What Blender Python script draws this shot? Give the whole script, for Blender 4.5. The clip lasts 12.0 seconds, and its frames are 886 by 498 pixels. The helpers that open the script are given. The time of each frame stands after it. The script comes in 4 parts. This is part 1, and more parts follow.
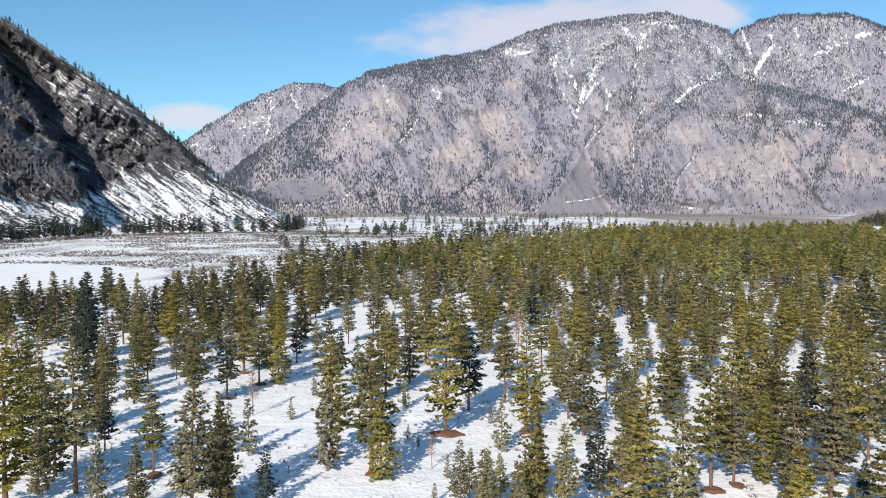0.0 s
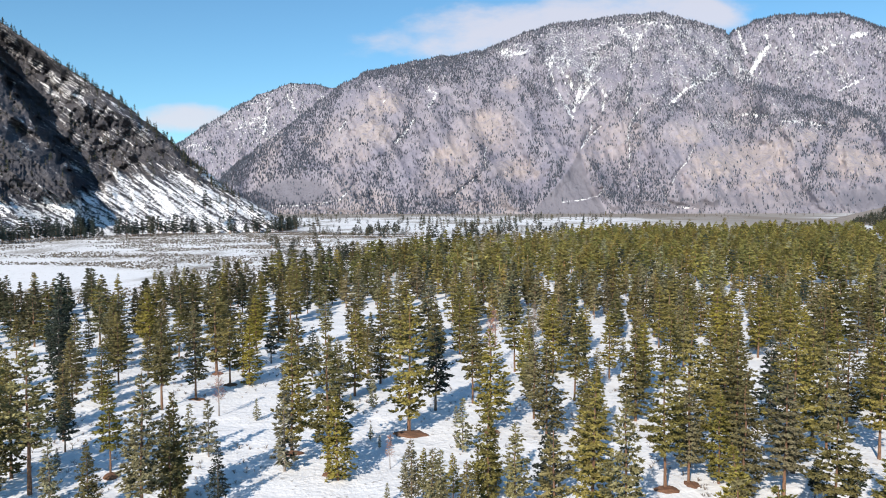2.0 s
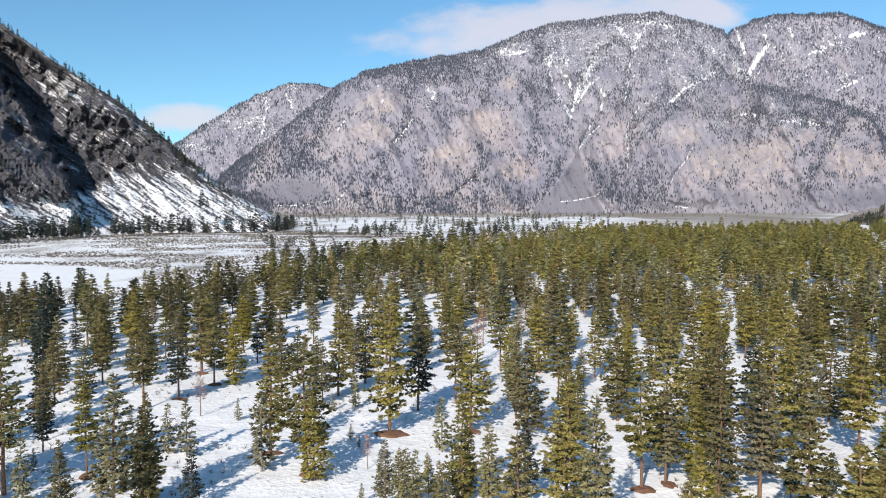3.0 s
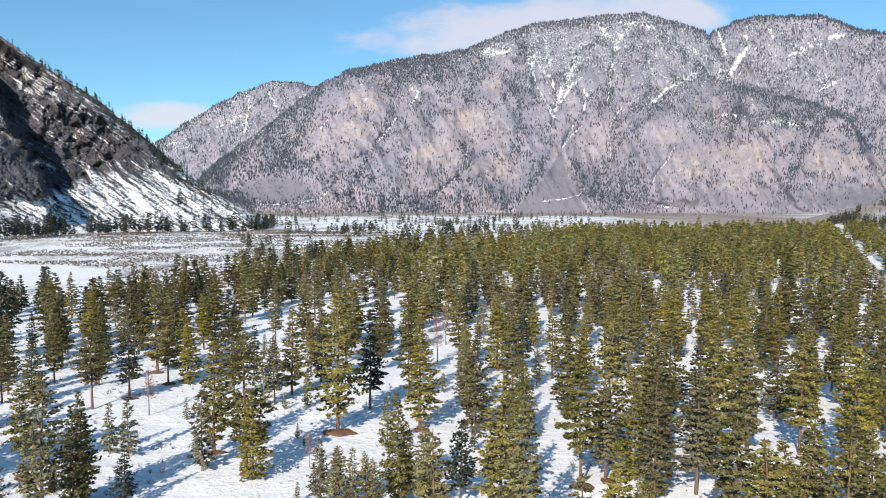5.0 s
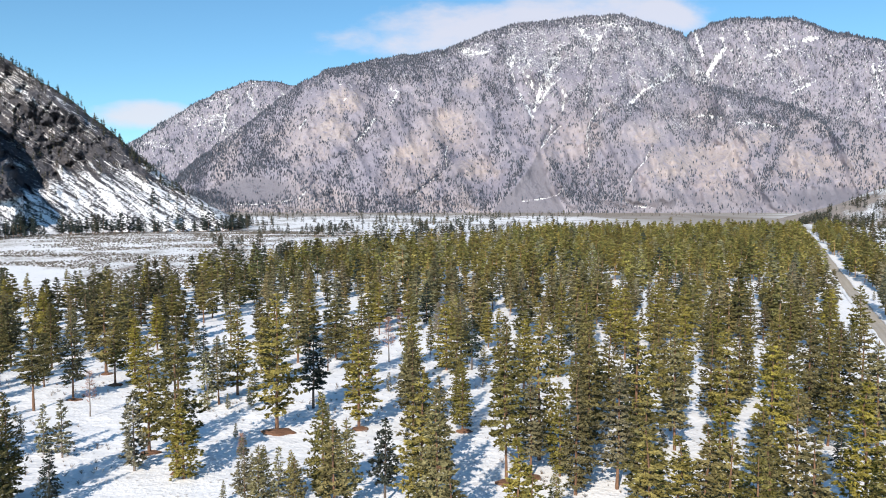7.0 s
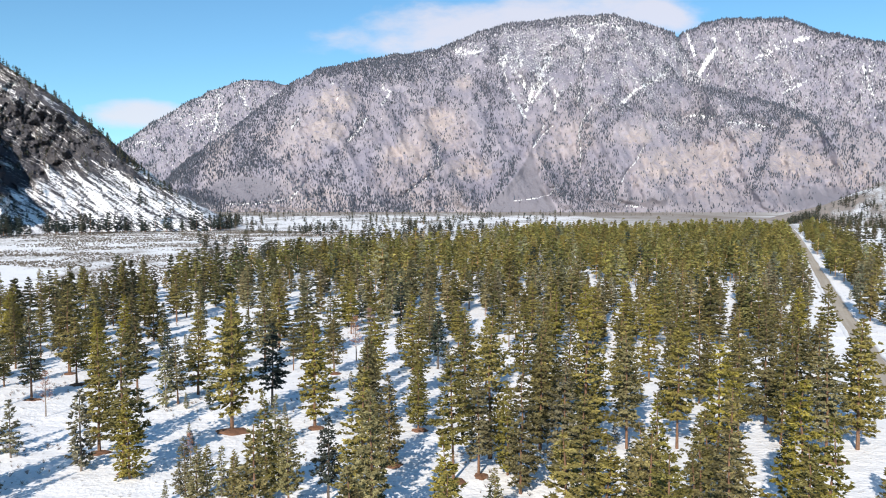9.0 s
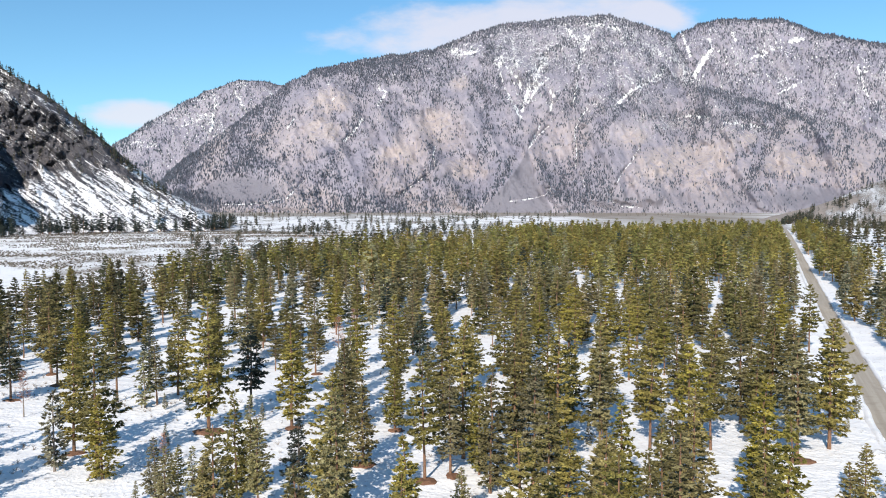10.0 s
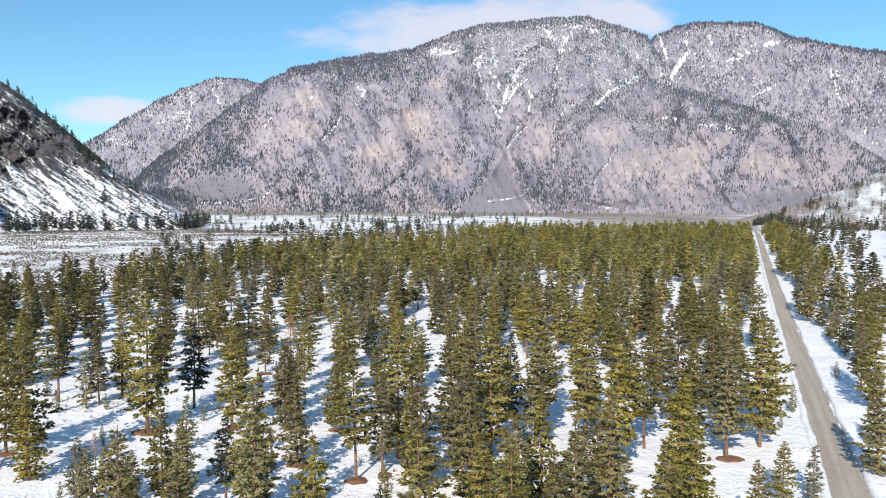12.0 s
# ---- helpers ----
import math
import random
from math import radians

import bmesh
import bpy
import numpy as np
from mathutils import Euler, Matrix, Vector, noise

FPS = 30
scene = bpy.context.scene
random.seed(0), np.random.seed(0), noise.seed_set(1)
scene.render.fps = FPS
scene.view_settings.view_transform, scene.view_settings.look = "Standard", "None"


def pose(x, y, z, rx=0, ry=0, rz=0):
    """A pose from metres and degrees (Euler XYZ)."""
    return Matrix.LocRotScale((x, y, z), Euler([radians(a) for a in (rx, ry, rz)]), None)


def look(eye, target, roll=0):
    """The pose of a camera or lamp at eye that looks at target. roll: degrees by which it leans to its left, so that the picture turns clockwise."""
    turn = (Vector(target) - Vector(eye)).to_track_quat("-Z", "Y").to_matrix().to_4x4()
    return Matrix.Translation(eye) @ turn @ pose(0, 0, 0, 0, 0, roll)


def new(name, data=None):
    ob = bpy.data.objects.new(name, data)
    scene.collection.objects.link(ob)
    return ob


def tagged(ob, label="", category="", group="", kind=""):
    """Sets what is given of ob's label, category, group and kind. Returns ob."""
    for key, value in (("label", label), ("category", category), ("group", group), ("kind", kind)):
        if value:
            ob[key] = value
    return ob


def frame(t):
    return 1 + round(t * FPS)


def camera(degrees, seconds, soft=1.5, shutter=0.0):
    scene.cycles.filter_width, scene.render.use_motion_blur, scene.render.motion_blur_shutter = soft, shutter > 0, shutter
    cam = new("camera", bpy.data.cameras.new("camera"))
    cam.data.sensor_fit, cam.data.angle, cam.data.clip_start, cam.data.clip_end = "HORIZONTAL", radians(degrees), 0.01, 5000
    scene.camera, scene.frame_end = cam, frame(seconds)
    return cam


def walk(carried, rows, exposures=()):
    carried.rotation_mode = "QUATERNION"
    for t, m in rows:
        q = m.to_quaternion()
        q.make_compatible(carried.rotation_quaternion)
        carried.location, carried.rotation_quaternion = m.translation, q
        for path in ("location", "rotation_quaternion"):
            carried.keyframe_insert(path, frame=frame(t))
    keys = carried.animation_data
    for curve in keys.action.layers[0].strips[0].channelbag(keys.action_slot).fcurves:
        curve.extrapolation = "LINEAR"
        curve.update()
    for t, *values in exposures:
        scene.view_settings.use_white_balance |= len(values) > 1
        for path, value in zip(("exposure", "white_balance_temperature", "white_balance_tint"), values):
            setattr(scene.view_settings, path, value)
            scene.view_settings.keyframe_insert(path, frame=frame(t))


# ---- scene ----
cam = camera(62.8, 12.0, soft=1.0)
PATH = [
    (0, (-0.406, 1.338, 38.515), (-0.409, 3.335, 38.405), 0.0),
    (0.5, (1.052, 1.289, 38.526), (1.049, 3.286, 38.416), -0.0),
    (1, (2.513, 1.23, 38.566), (2.513, 3.227, 38.456), -0.0),
    (1.5, (4.0, 1.181, 38.552), (4.001, 3.178, 38.443), -0.1),
    (2, (5.568, 1.23, 38.515), (5.571, 3.227, 38.406), -0.1),
    (2.5, (7.193, 1.369, 38.477), (7.197, 3.367, 38.369), -0.1),
    (3, (8.774, 1.534, 38.451), (8.779, 3.531, 38.341), -0.1),
    (4.8, (14.295, 1.916, 38.165), (14.327, 3.912, 38.053), -0.3),
    (5, (14.981, 1.805, 38.158), (15.028, 3.801, 38.046), -0.0),
    (5.5, (16.852, 1.165, 38.211), (16.936, 3.16, 38.1), 0.0),
    (6, (18.773, 0.482, 38.309), (18.866, 2.476, 38.197), 0.0),
    (6.5, (20.639, 0.059, 38.371), (20.735, 2.053, 38.259), -0.0),
    (7, (22.387, -0.091, 38.382), (22.486, 1.903, 38.27), -0.0),
    (9, (28.97, -0.142, 38.192), (29.086, 1.851, 38.079), 0.0),
    (9.5, (30.682, -0.444, 38.21), (30.802, 1.549, 38.097), -0.0),
    (10, (32.49, -0.866, 38.283), (32.615, 1.127, 38.171), 0.0),
    (10.5, (34.236, -1.202, 38.363), (34.375, 0.79, 38.25), 0.1),
    (11, (35.857, -1.499, 38.408), (36.01, 0.492, 38.295), 0.2),
    (11.5, (37.495, -1.739, 38.452), (37.661, 0.251, 38.339), 0.2),
    (12, (39.148, -1.954, 38.462), (39.329, 0.035, 38.349), 0.3),
]
walk(cam, [(t, look(eye, target, roll)) for t, eye, target, roll in PATH],
     exposures=((0.0, 0.00), (3.0, 0.01), (6.0, 0.07), (9.0, 0.11), (12.0, 0.13)))

world = bpy.data.worlds.new("world")
scene.world = world
world.use_nodes = True
SUN_TURN, SUN_HEIGHT = 22.0, 31.0   # degrees: where the shadows point, east of the view; height of the sun
sun = new("sun", bpy.data.lights.new("sun", "SUN"))
sun.data.energy, sun.data.angle, sun.data.color = 5.6, radians(0.53), (1.0, 0.912, 0.80)
sun.matrix_world = look((0, 0, 300), (math.sin(radians(SUN_TURN)), math.cos(radians(SUN_TURN)), 300 - math.tan(radians(SUN_HEIGHT))))


# ---- node helpers ----
def add_node(tree, kind, values=(), operation="", data_type="", blend_type="", interpolation_type="", attribute_name=""):
    n = tree.nodes.new(kind)
    if operation:
        n.operation = operation
    if data_type:
        n.data_type = data_type
    if blend_type:
        n.blend_type = blend_type
    if interpolation_type:
        n.interpolation_type = interpolation_type
    if attribute_name:
        n.attribute_name = attribute_name
    for key, value in dict(values).items():
        if isinstance(value, bpy.types.NodeSocket):
            tree.links.new(value, n.inputs[key])
        else:
            n.inputs[key].default_value = value
    return n


def calc(tree, op, a, b=0.0, c=0.0):
    return add_node(tree, "ShaderNodeMath", {0: a, 1: b, 2: c}, operation=op).outputs[0]


def ramp(tree, value, low, high):
    return add_node(tree, "ShaderNodeMapRange", {0: value, 1: low, 2: high, 3: 0.0, 4: 1.0}, interpolation_type="SMOOTHSTEP").outputs[0]


def blend(tree, factor, a, b):
    rgb = lambda v: (*v, 1) if isinstance(v, tuple) and len(v) == 3 else v
    n = add_node(tree, "ShaderNodeMix", {0: factor, 6: rgb(a), 7: rgb(b)}, data_type="RGBA")
    return n.outputs[2]


def grain(tree, vector, scale, detail=4.0, rough=0.55):
    return add_node(tree, "ShaderNodeTexNoise", {"Vector": vector, "Scale": scale, "Detail": detail, "Roughness": rough}).outputs[0]


def place(tree, stretch=(1, 1, 1), turn=(0, 0, 0)):
    g = add_node(tree, "ShaderNodeNewGeometry").outputs["Position"]
    return add_node(tree, "ShaderNodeMapping", {"Vector": g, "Scale": stretch, "Rotation": turn}).outputs[0]


def attribute(tree, name, field="Fac"):
    return add_node(tree, "ShaderNodeAttribute", attribute_name=name).outputs[field]


def material(name, rough=0.8):
    m = bpy.data.materials.new(name)
    m.use_nodes = True
    shader = m.node_tree.nodes["Principled BSDF"]
    shader.inputs["Roughness"].default_value = rough
    shader.inputs["Specular IOR Level"].default_value = 0.25
    return m, m.node_tree, shader


def bump(tree, shader, height, distance, strength=1.0):
    n = add_node(tree, "ShaderNodeBump", {"Height": height, "Distance": distance, "Strength": strength})
    tree.links.new(n.outputs[0], shader.inputs["Normal"])


# ---- sky with its clouds ----
sky_tree = world.node_tree
sky = sky_tree.nodes.new("ShaderNodeTexSky")
sky.sky_type, sky.sun_disc, sky.altitude = "NISHITA", False, 500
sky.sun_elevation, sky.sun_rotation = radians(SUN_HEIGHT), radians(180 + SUN_TURN)
sky.air_density, sky.dust_density, sky.ozone_density = 1.0, 0.4, 4.0
way = add_node(sky_tree, "ShaderNodeSeparateXYZ", {0: add_node(sky_tree, "ShaderNodeTexCoord").outputs["Generated"]})
ahead = calc(sky_tree, "MAXIMUM", way.outputs[1], 0.05)
across, up = calc(sky_tree, "DIVIDE", way.outputs[0], ahead), calc(sky_tree, "DIVIDE", way.outputs[2], ahead)
plane = add_node(sky_tree, "ShaderNodeCombineXYZ", {0: across, 1: calc(sky_tree, "MULTIPLY", up, 2.2)}).outputs[0]
puff = grain(sky_tree, plane, 9.0, 7.0, 0.6)


def cloud(cx, cy, rx, ry, lean):
    dx, dy = calc(sky_tree, "SUBTRACT", across, cx), calc(sky_tree, "SUBTRACT", up, cy)
    dy = calc(sky_tree, "SUBTRACT", dy, calc(sky_tree, "MULTIPLY", dx, lean))
    r = calc(sky_tree, "ADD", calc(sky_tree, "POWER", calc(sky_tree, "DIVIDE", dx, rx), 2.0), calc(sky_tree, "POWER", calc(sky_tree, "DIVIDE", dy, ry), 2.0))
    r = calc(sky_tree, "ADD", r, calc(sky_tree, "MULTIPLY", calc(sky_tree, "SUBTRACT", puff, 0.5), 2.6))
    return calc(sky_tree, "SUBTRACT", 1.0, ramp(sky_tree, r, 0.1, 1.35))


cover = 0.0
for spot in ((0.17, 0.252, 0.25, 0.042, 0.10), (-0.345, 0.125, 0.07, 0.02, 0.0), (0.36, 0.265, 0.06, 0.025, -0.2)):
    cover = calc(sky_tree, "MAXIMUM", cover, cloud(*spot))
tint = add_node(sky_tree, "ShaderNodeMix", {0: 1.0, 6: sky.outputs[0], 7: (0.83, 1.12, 1.12, 1)}, data_type="RGBA", blend_type="MULTIPLY").outputs[2]
veil = blend(sky_tree, calc(sky_tree, "MULTIPLY", cover, 0.75), tint, (6.3, 5.9, 6.3))
sky_tree.links.new(veil, sky_tree.nodes["Background"].inputs[0])
sky_tree.nodes["Background"].inputs[1].default_value = 0.13


# ---- materials ----
def snow_ground():
    m, t, s = material("snow_ground", 0.55)
    p = place(t)
    fine, mid, wide = grain(t, p, 1.3, 5), grain(t, p, 0.22, 5), grain(t, p, 0.03, 4)
    snow = blend(t, wide, (0.84, 0.838, 0.85), (0.905, 0.90, 0.905))
    twig = ramp(t, calc(t, "ADD", calc(t, "MULTIPLY", fine, 0.75), calc(t, "MULTIPLY", mid, 0.45)), 0.68, 0.78)
    snow = blend(t, calc(t, "MULTIPLY", twig, 0.55), snow, (0.22, 0.17, 0.12))
    far = place(t, (0.8, 0.32, 1))
    brushy = calc(t, "ADD", calc(t, "MULTIPLY", grain(t, far, 1.0, 6, 0.7), 0.62), calc(t, "MULTIPLY", grain(t, far, 0.045, 3), 0.38))
    scrub = ramp(t, calc(t, "ADD", brushy, calc(t, "MULTIPLY", attribute(t, "brush"), 0.5)), 0.69, 0.80)
    shade = blend(t, grain(t, far, 0.11, 3), (0.22, 0.19, 0.155), (0.36, 0.32, 0.28))
    c = blend(t, scrub, snow, shade)
    soil = blend(t, mid, (0.20, 0.165, 0.13), (0.31, 0.26, 0.21))
    c = blend(t, attribute(t, "soil"), c, soil)
    t.links.new(c, s.inputs["Base Color"])
    bump(t, s, calc(t, "ADD", fine, calc(t, "MULTIPLY", mid, 3.0)), 0.30, 0.6)
    return m


def gravel():
    m, t, s = material("gravel_road", 0.9)
    p = place(t)
    along = add_node(t, "ShaderNodeMapping", {"Vector": place(t, (1, 1, 1), (0, 0, radians(27.8))), "Scale": (1.0, 0.02, 1.0)}).outputs[0]
    c = blend(t, ramp(t, grain(t, along, 0.9, 4), 0.35, 0.65), (0.35, 0.305, 0.25), (0.43, 0.385, 0.325))
    c = blend(t, calc(t, "MULTIPLY", ramp(t, grain(t, p, 0.45, 5), 0.5, 0.72), 0.5), c, (0.28, 0.24, 0.195))
    c = blend(t, calc(t, "MULTIPLY", ramp(t, grain(t, p, 7.0, 3), 0.5, 0.8), 0.35), c, (0.5, 0.47, 0.43))
    t.links.new(c, s.inputs["Base Color"])
    bump(t, s, grain(t, p, 5.0, 4), 0.05)
    return m


def bark(name, a, b):
    m, t, s = material(name, 0.9)
    p = place(t, (6, 6, 1.2))
    t.links.new(blend(t, ramp(t, grain(t, p, 1.5, 4), 0.35, 0.7), a, b), s.inputs["Base Color"])
    bump(t, s, grain(t, p, 1.5, 4), 0.06)
    return m


def needles():
    m, t, s = material("needles", 0.65)
    island = add_node(t, "ShaderNodeNewGeometry").outputs["Random Per Island"]
    one = add_node(t, "ShaderNodeObjectInfo").outputs["Random"]
    hsv = add_node(t, "ShaderNodeHueSaturation", {"Color": attribute(t, "leaf", "Color"),
                   "Hue": calc(t, "ADD", 0.497, calc(t, "MULTIPLY", one, 0.014)),
                   "Saturation": calc(t, "ADD", 0.85, calc(t, "MULTIPLY", one, 0.3)),
                   "Value": calc(t, "MULTIPLY", calc(t, "ADD", 0.58, calc(t, "MULTIPLY", island, 0.86)), calc(t, "ADD", 0.85, calc(t, "MULTIPLY", one, 0.3)))})
    t.links.new(hsv.outputs[0], s.inputs["Base Color"])
    through_light = add_node(t, "ShaderNodeHueSaturation", {"Color": hsv.outputs[0], "Value": 0.22})
    thin = add_node(t, "ShaderNodeBsdfTranslucent", {"Color": through_light.outputs[0]})
    both = add_node(t, "ShaderNodeAddShader", {0: s.outputs[0], 1: thin.outputs[0]})
    t.links.new(both.outputs[0], t.nodes["Material Output"].inputs["Surface"])
    return m


def mountain_rock(name, a, b, tan, speck, size, cracked=0.0):
    """Bare rock with snow, scree and dry grass; size in metres of the larger marks."""
    m, t, s = material(name, 0.95)
    p = place(t, (1, 1, 0.55))
    wide, mid, fine = grain(t, p, 1 / size, 5), grain(t, p, 6 / size, 6, 0.65), grain(t, p, 15 / size, 5, 0.7)
    c = blend(t, ramp(t, wide, 0.38, 0.64), a, b)
    c = blend(t, calc(t, "MULTIPLY", attribute(t, "tan"), ramp(t, mid, 0.3, 0.62)), c, tan)
    c = blend(t, calc(t, "MULTIPLY", ramp(t, mid, 0.5, 0.68), 0.38), c, speck)
    c = blend(t, calc(t, "MULTIPLY", ramp(t, fine, 0.5, 0.72), 0.42), c, speck)
    relief = calc(t, "ADD", mid, calc(t, "MULTIPLY", fine, 0.35))
    if cracked:
        block = add_node(t, "ShaderNodeTexVoronoi", {"Vector": place(t, (1, 1, 0.6), (0.3, 0.5, 0.2)), "Scale": 2.6 / size, "Detail": 2.0}).outputs["Distance"]
        c = blend(t, calc(t, "MULTIPLY", ramp(t, block, 0.45, 0.75), cracked), c, speck)
        relief = calc(t, "SUBTRACT", relief, calc(t, "MULTIPLY", block, 1.6 * cracked))
        slanted = add_node(t, "ShaderNodeMapping", {"Vector": place(t, (1, 1, 1), (0, -0.49, 0)), "Scale": (0.022, 0.02, 0.55)}).outputs[0]
        rills = calc(t, "MULTIPLY", calc(t, "SUBTRACT", grain(t, slanted, 1.0, 5, 0.65), 0.5), 1.5)
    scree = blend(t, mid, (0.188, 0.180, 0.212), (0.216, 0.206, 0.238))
    c = blend(t, attribute(t, "scree"), c, scree)
    flake = calc(t, "ADD", calc(t, "MULTIPLY", mid, 0.8), calc(t, "MULTIPLY", fine, 1.6))
    cover = calc(t, "ADD", calc(t, "SUBTRACT", flake, 0.70), attribute(t, "snow"))
    if cracked:
        cover = calc(t, "ADD", cover, rills)
    drift = ramp(t, cover, 1.0, 1.10)
    c = blend(t, drift, c, (0.83, 0.83, 0.855))
    relief = calc(t, "MULTIPLY", relief, calc(t, "SUBTRACT", 1.0, calc(t, "MULTIPLY", drift, 0.7)))
    t.links.new(c, s.inputs["Base Color"])
    bump(t, s, relief, size * (0.10 - 0.06 * cracked), 1.0)
    return m


SNOW = snow_ground()
GRAVEL = gravel()
PINE_BARK = bark("pine_bark", (0.235, 0.130, 0.080), (0.105, 0.066, 0.047))
FIR_BARK = bark("fir_bark", (0.085, 0.07, 0.06), (0.15, 0.12, 0.10))
GREY_WOOD = bark("grey_wood", (0.24, 0.20, 0.17), (0.13, 0.10, 0.085))
LITTER_BROWN = bark("needle_litter", (0.20, 0.105, 0.064), (0.12, 0.065, 0.042))
NEEDLES = needles()
# Blue of the distant haze is mixed into this rock's base tones.
HAZY_ROCK = mountain_rock("mountain_rock", (0.268, 0.254, 0.312), (0.360, 0.333, 0.382), (0.480, 0.405, 0.380), (0.145, 0.143, 0.178), 130.0)
FOOTHILL = mountain_rock("foothill_ground", (0.25, 0.225, 0.215), (0.34, 0.30, 0.275), (0.40, 0.335, 0.285), (0.15, 0.135, 0.125), 30.0)
# Crag tones are pushed towards blue to imitate the navy of shaded rock.
SHADE_BLUE_CRAG = mountain_rock("crag_rock", (0.078, 0.078, 0.094), (0.145, 0.134, 0.140), (0.215, 0.182, 0.160), (0.044, 0.045, 0.056), 24.0, 0.7)


# ---- numbers and meshes ----
def lattice(ix, iy, seed):
    h = (ix.astype(np.int64) * 374761393 + iy.astype(np.int64) * 668265263 + seed * 1442695041) & 0x7FFFFFFF
    h = ((h ^ (h >> 13)) * 1274126177) & 0x7FFFFFFF
    return ((h ^ (h >> 16)) & 0xFFFF) / 65535.0


def vnoise(x, y, seed=0):
    x, y = np.asarray(x, float), np.asarray(y, float)
    ix, iy = np.floor(x), np.floor(y)
    fx, fy = x - ix, y - iy
    fx, fy = fx * fx * (3 - 2 * fx), fy * fy * (3 - 2 * fy)
    a, b = lattice(ix, iy, seed), lattice(ix + 1, iy, seed)
    c, d = lattice(ix, iy + 1, seed), lattice(ix + 1, iy + 1, seed)
    return (a + (b - a) * fx) * (1 - fy) + (c + (d - c) * fx) * fy


def fbm(x, y, octaves=4, seed=0):
    total, size, norm = 0.0, 1.0, 0.0
    for k in range(octaves):
        total = total + size * vnoise(np.asarray(x) * 2 ** k + 17.3 * k, np.asarray(y) * 2 ** k + 5.1 * k, seed + k)
        norm, size = norm + size, size * 0.5
    return total / norm


def ridged(x, y, octaves=4, seed=0):
    total, size, norm = 0.0, 1.0, 0.0
    for k in range(octaves):
        total = total + size * (1 - abs(2 * vnoise(np.asarray(x) * 2 ** k + 3.7 * k, np.asarray(y) * 2 ** k + 9.2 * k, seed + k) - 1))
        norm, size = norm + size, size * 0.5
    return total / norm


def step(a, b, v):
    q = np.clip((np.asarray(v, float) - a) / (b - a), 0, 1)
    return q * q * (3 - 2 * q)


def ground_z(x, y):
    x, y = np.asarray(x, float), np.asarray(y, float)
    roll = (fbm(x / 26, y / 26, 3, 5) - 0.5) * 1.0 * step(1500, 300, y)
    return 8 * step(200, 900, y) + 14 * step(900, 2700, y) + roll


def mesh_of(name, verts, faces, mats, slots=None, smooth=False, fields=None, colour=None, normals=None):
    """A mesh from arrays of corners and of triangles or quads."""
    verts, faces = np.asarray(verts, np.float32), np.asarray(faces, np.int32)
    k = faces.shape[1]
    me = bpy.data.meshes.new(name)
    me.vertices.add(len(verts))
    me.vertices.foreach_set("co", verts.ravel())
    me.loops.add(faces.size)
    me.loops.foreach_set("vertex_index", faces.ravel())
    me.polygons.add(len(faces))
    me.polygons.foreach_set("loop_start", np.arange(0, faces.size, k, dtype=np.int32))
    if slots is not None:
        me.polygons.foreach_set("material_index", np.asarray(slots, np.int32))
    for one in mats:
        me.materials.append(one)
    me.update(calc_edges=True)
    me.polygons.foreach_set("use_smooth", np.full(len(faces), smooth))
    for key, values in (fields or {}).items():
        me.attributes.new(key, "FLOAT", "POINT").data.foreach_set("value", np.asarray(values, np.float32).ravel())
    if colour is not None:
        rgba = np.concatenate([np.asarray(colour, np.float32), np.ones((len(verts), 1), np.float32)], 1)
        me.attributes.new("leaf", "FLOAT_COLOR", "POINT").data.foreach_set("color", rgba.ravel())
    if normals is not None:
        me.polygons.foreach_set("use_smooth", np.ones(len(faces), bool))
        me.normals_split_custom_set_from_vertices(np.asarray(normals, np.float32).tolist())
    return me


def grid_faces(rows, cols):
    i = np.arange((rows - 1) * (cols - 1))
    a = i // (cols - 1) * cols + i % (cols - 1)
    return np.stack([a, a + 1, a + cols + 1, a + cols], 1)


def polyline_distance(px, py, line):
    best = np.full(np.shape(px), 1e9)
    for (x0, y0), (x1, y1) in zip(line, line[1:]):
        dx, dy = x1 - x0, y1 - y0
        k = np.clip(((px - x0) * dx + (py - y0) * dy) / (dx * dx + dy * dy), 0, 1)
        best = np.minimum(best, np.hypot(px - x0 - k * dx, py - y0 - k * dy))
    return best


# ---- ground ----
ROAD_FOOT, ROAD_LEAN, ROAD_WIDE = 53.6, 0.527, 5.2    # x of the road's west side at y = 0, its drift per metre of y


def road_west(y):
    return ROAD_FOOT + ROAD_LEAN * y


def forest_edge(y):
    return np.interp(y, (0, 190, 240, 290, 325, 385, 458, 520, 560, 600, 660, 720, 820, 900), (-260, -215, -165, -148, -92, -72, -52, -34, -10, 62, 100, 128, 200, 600))


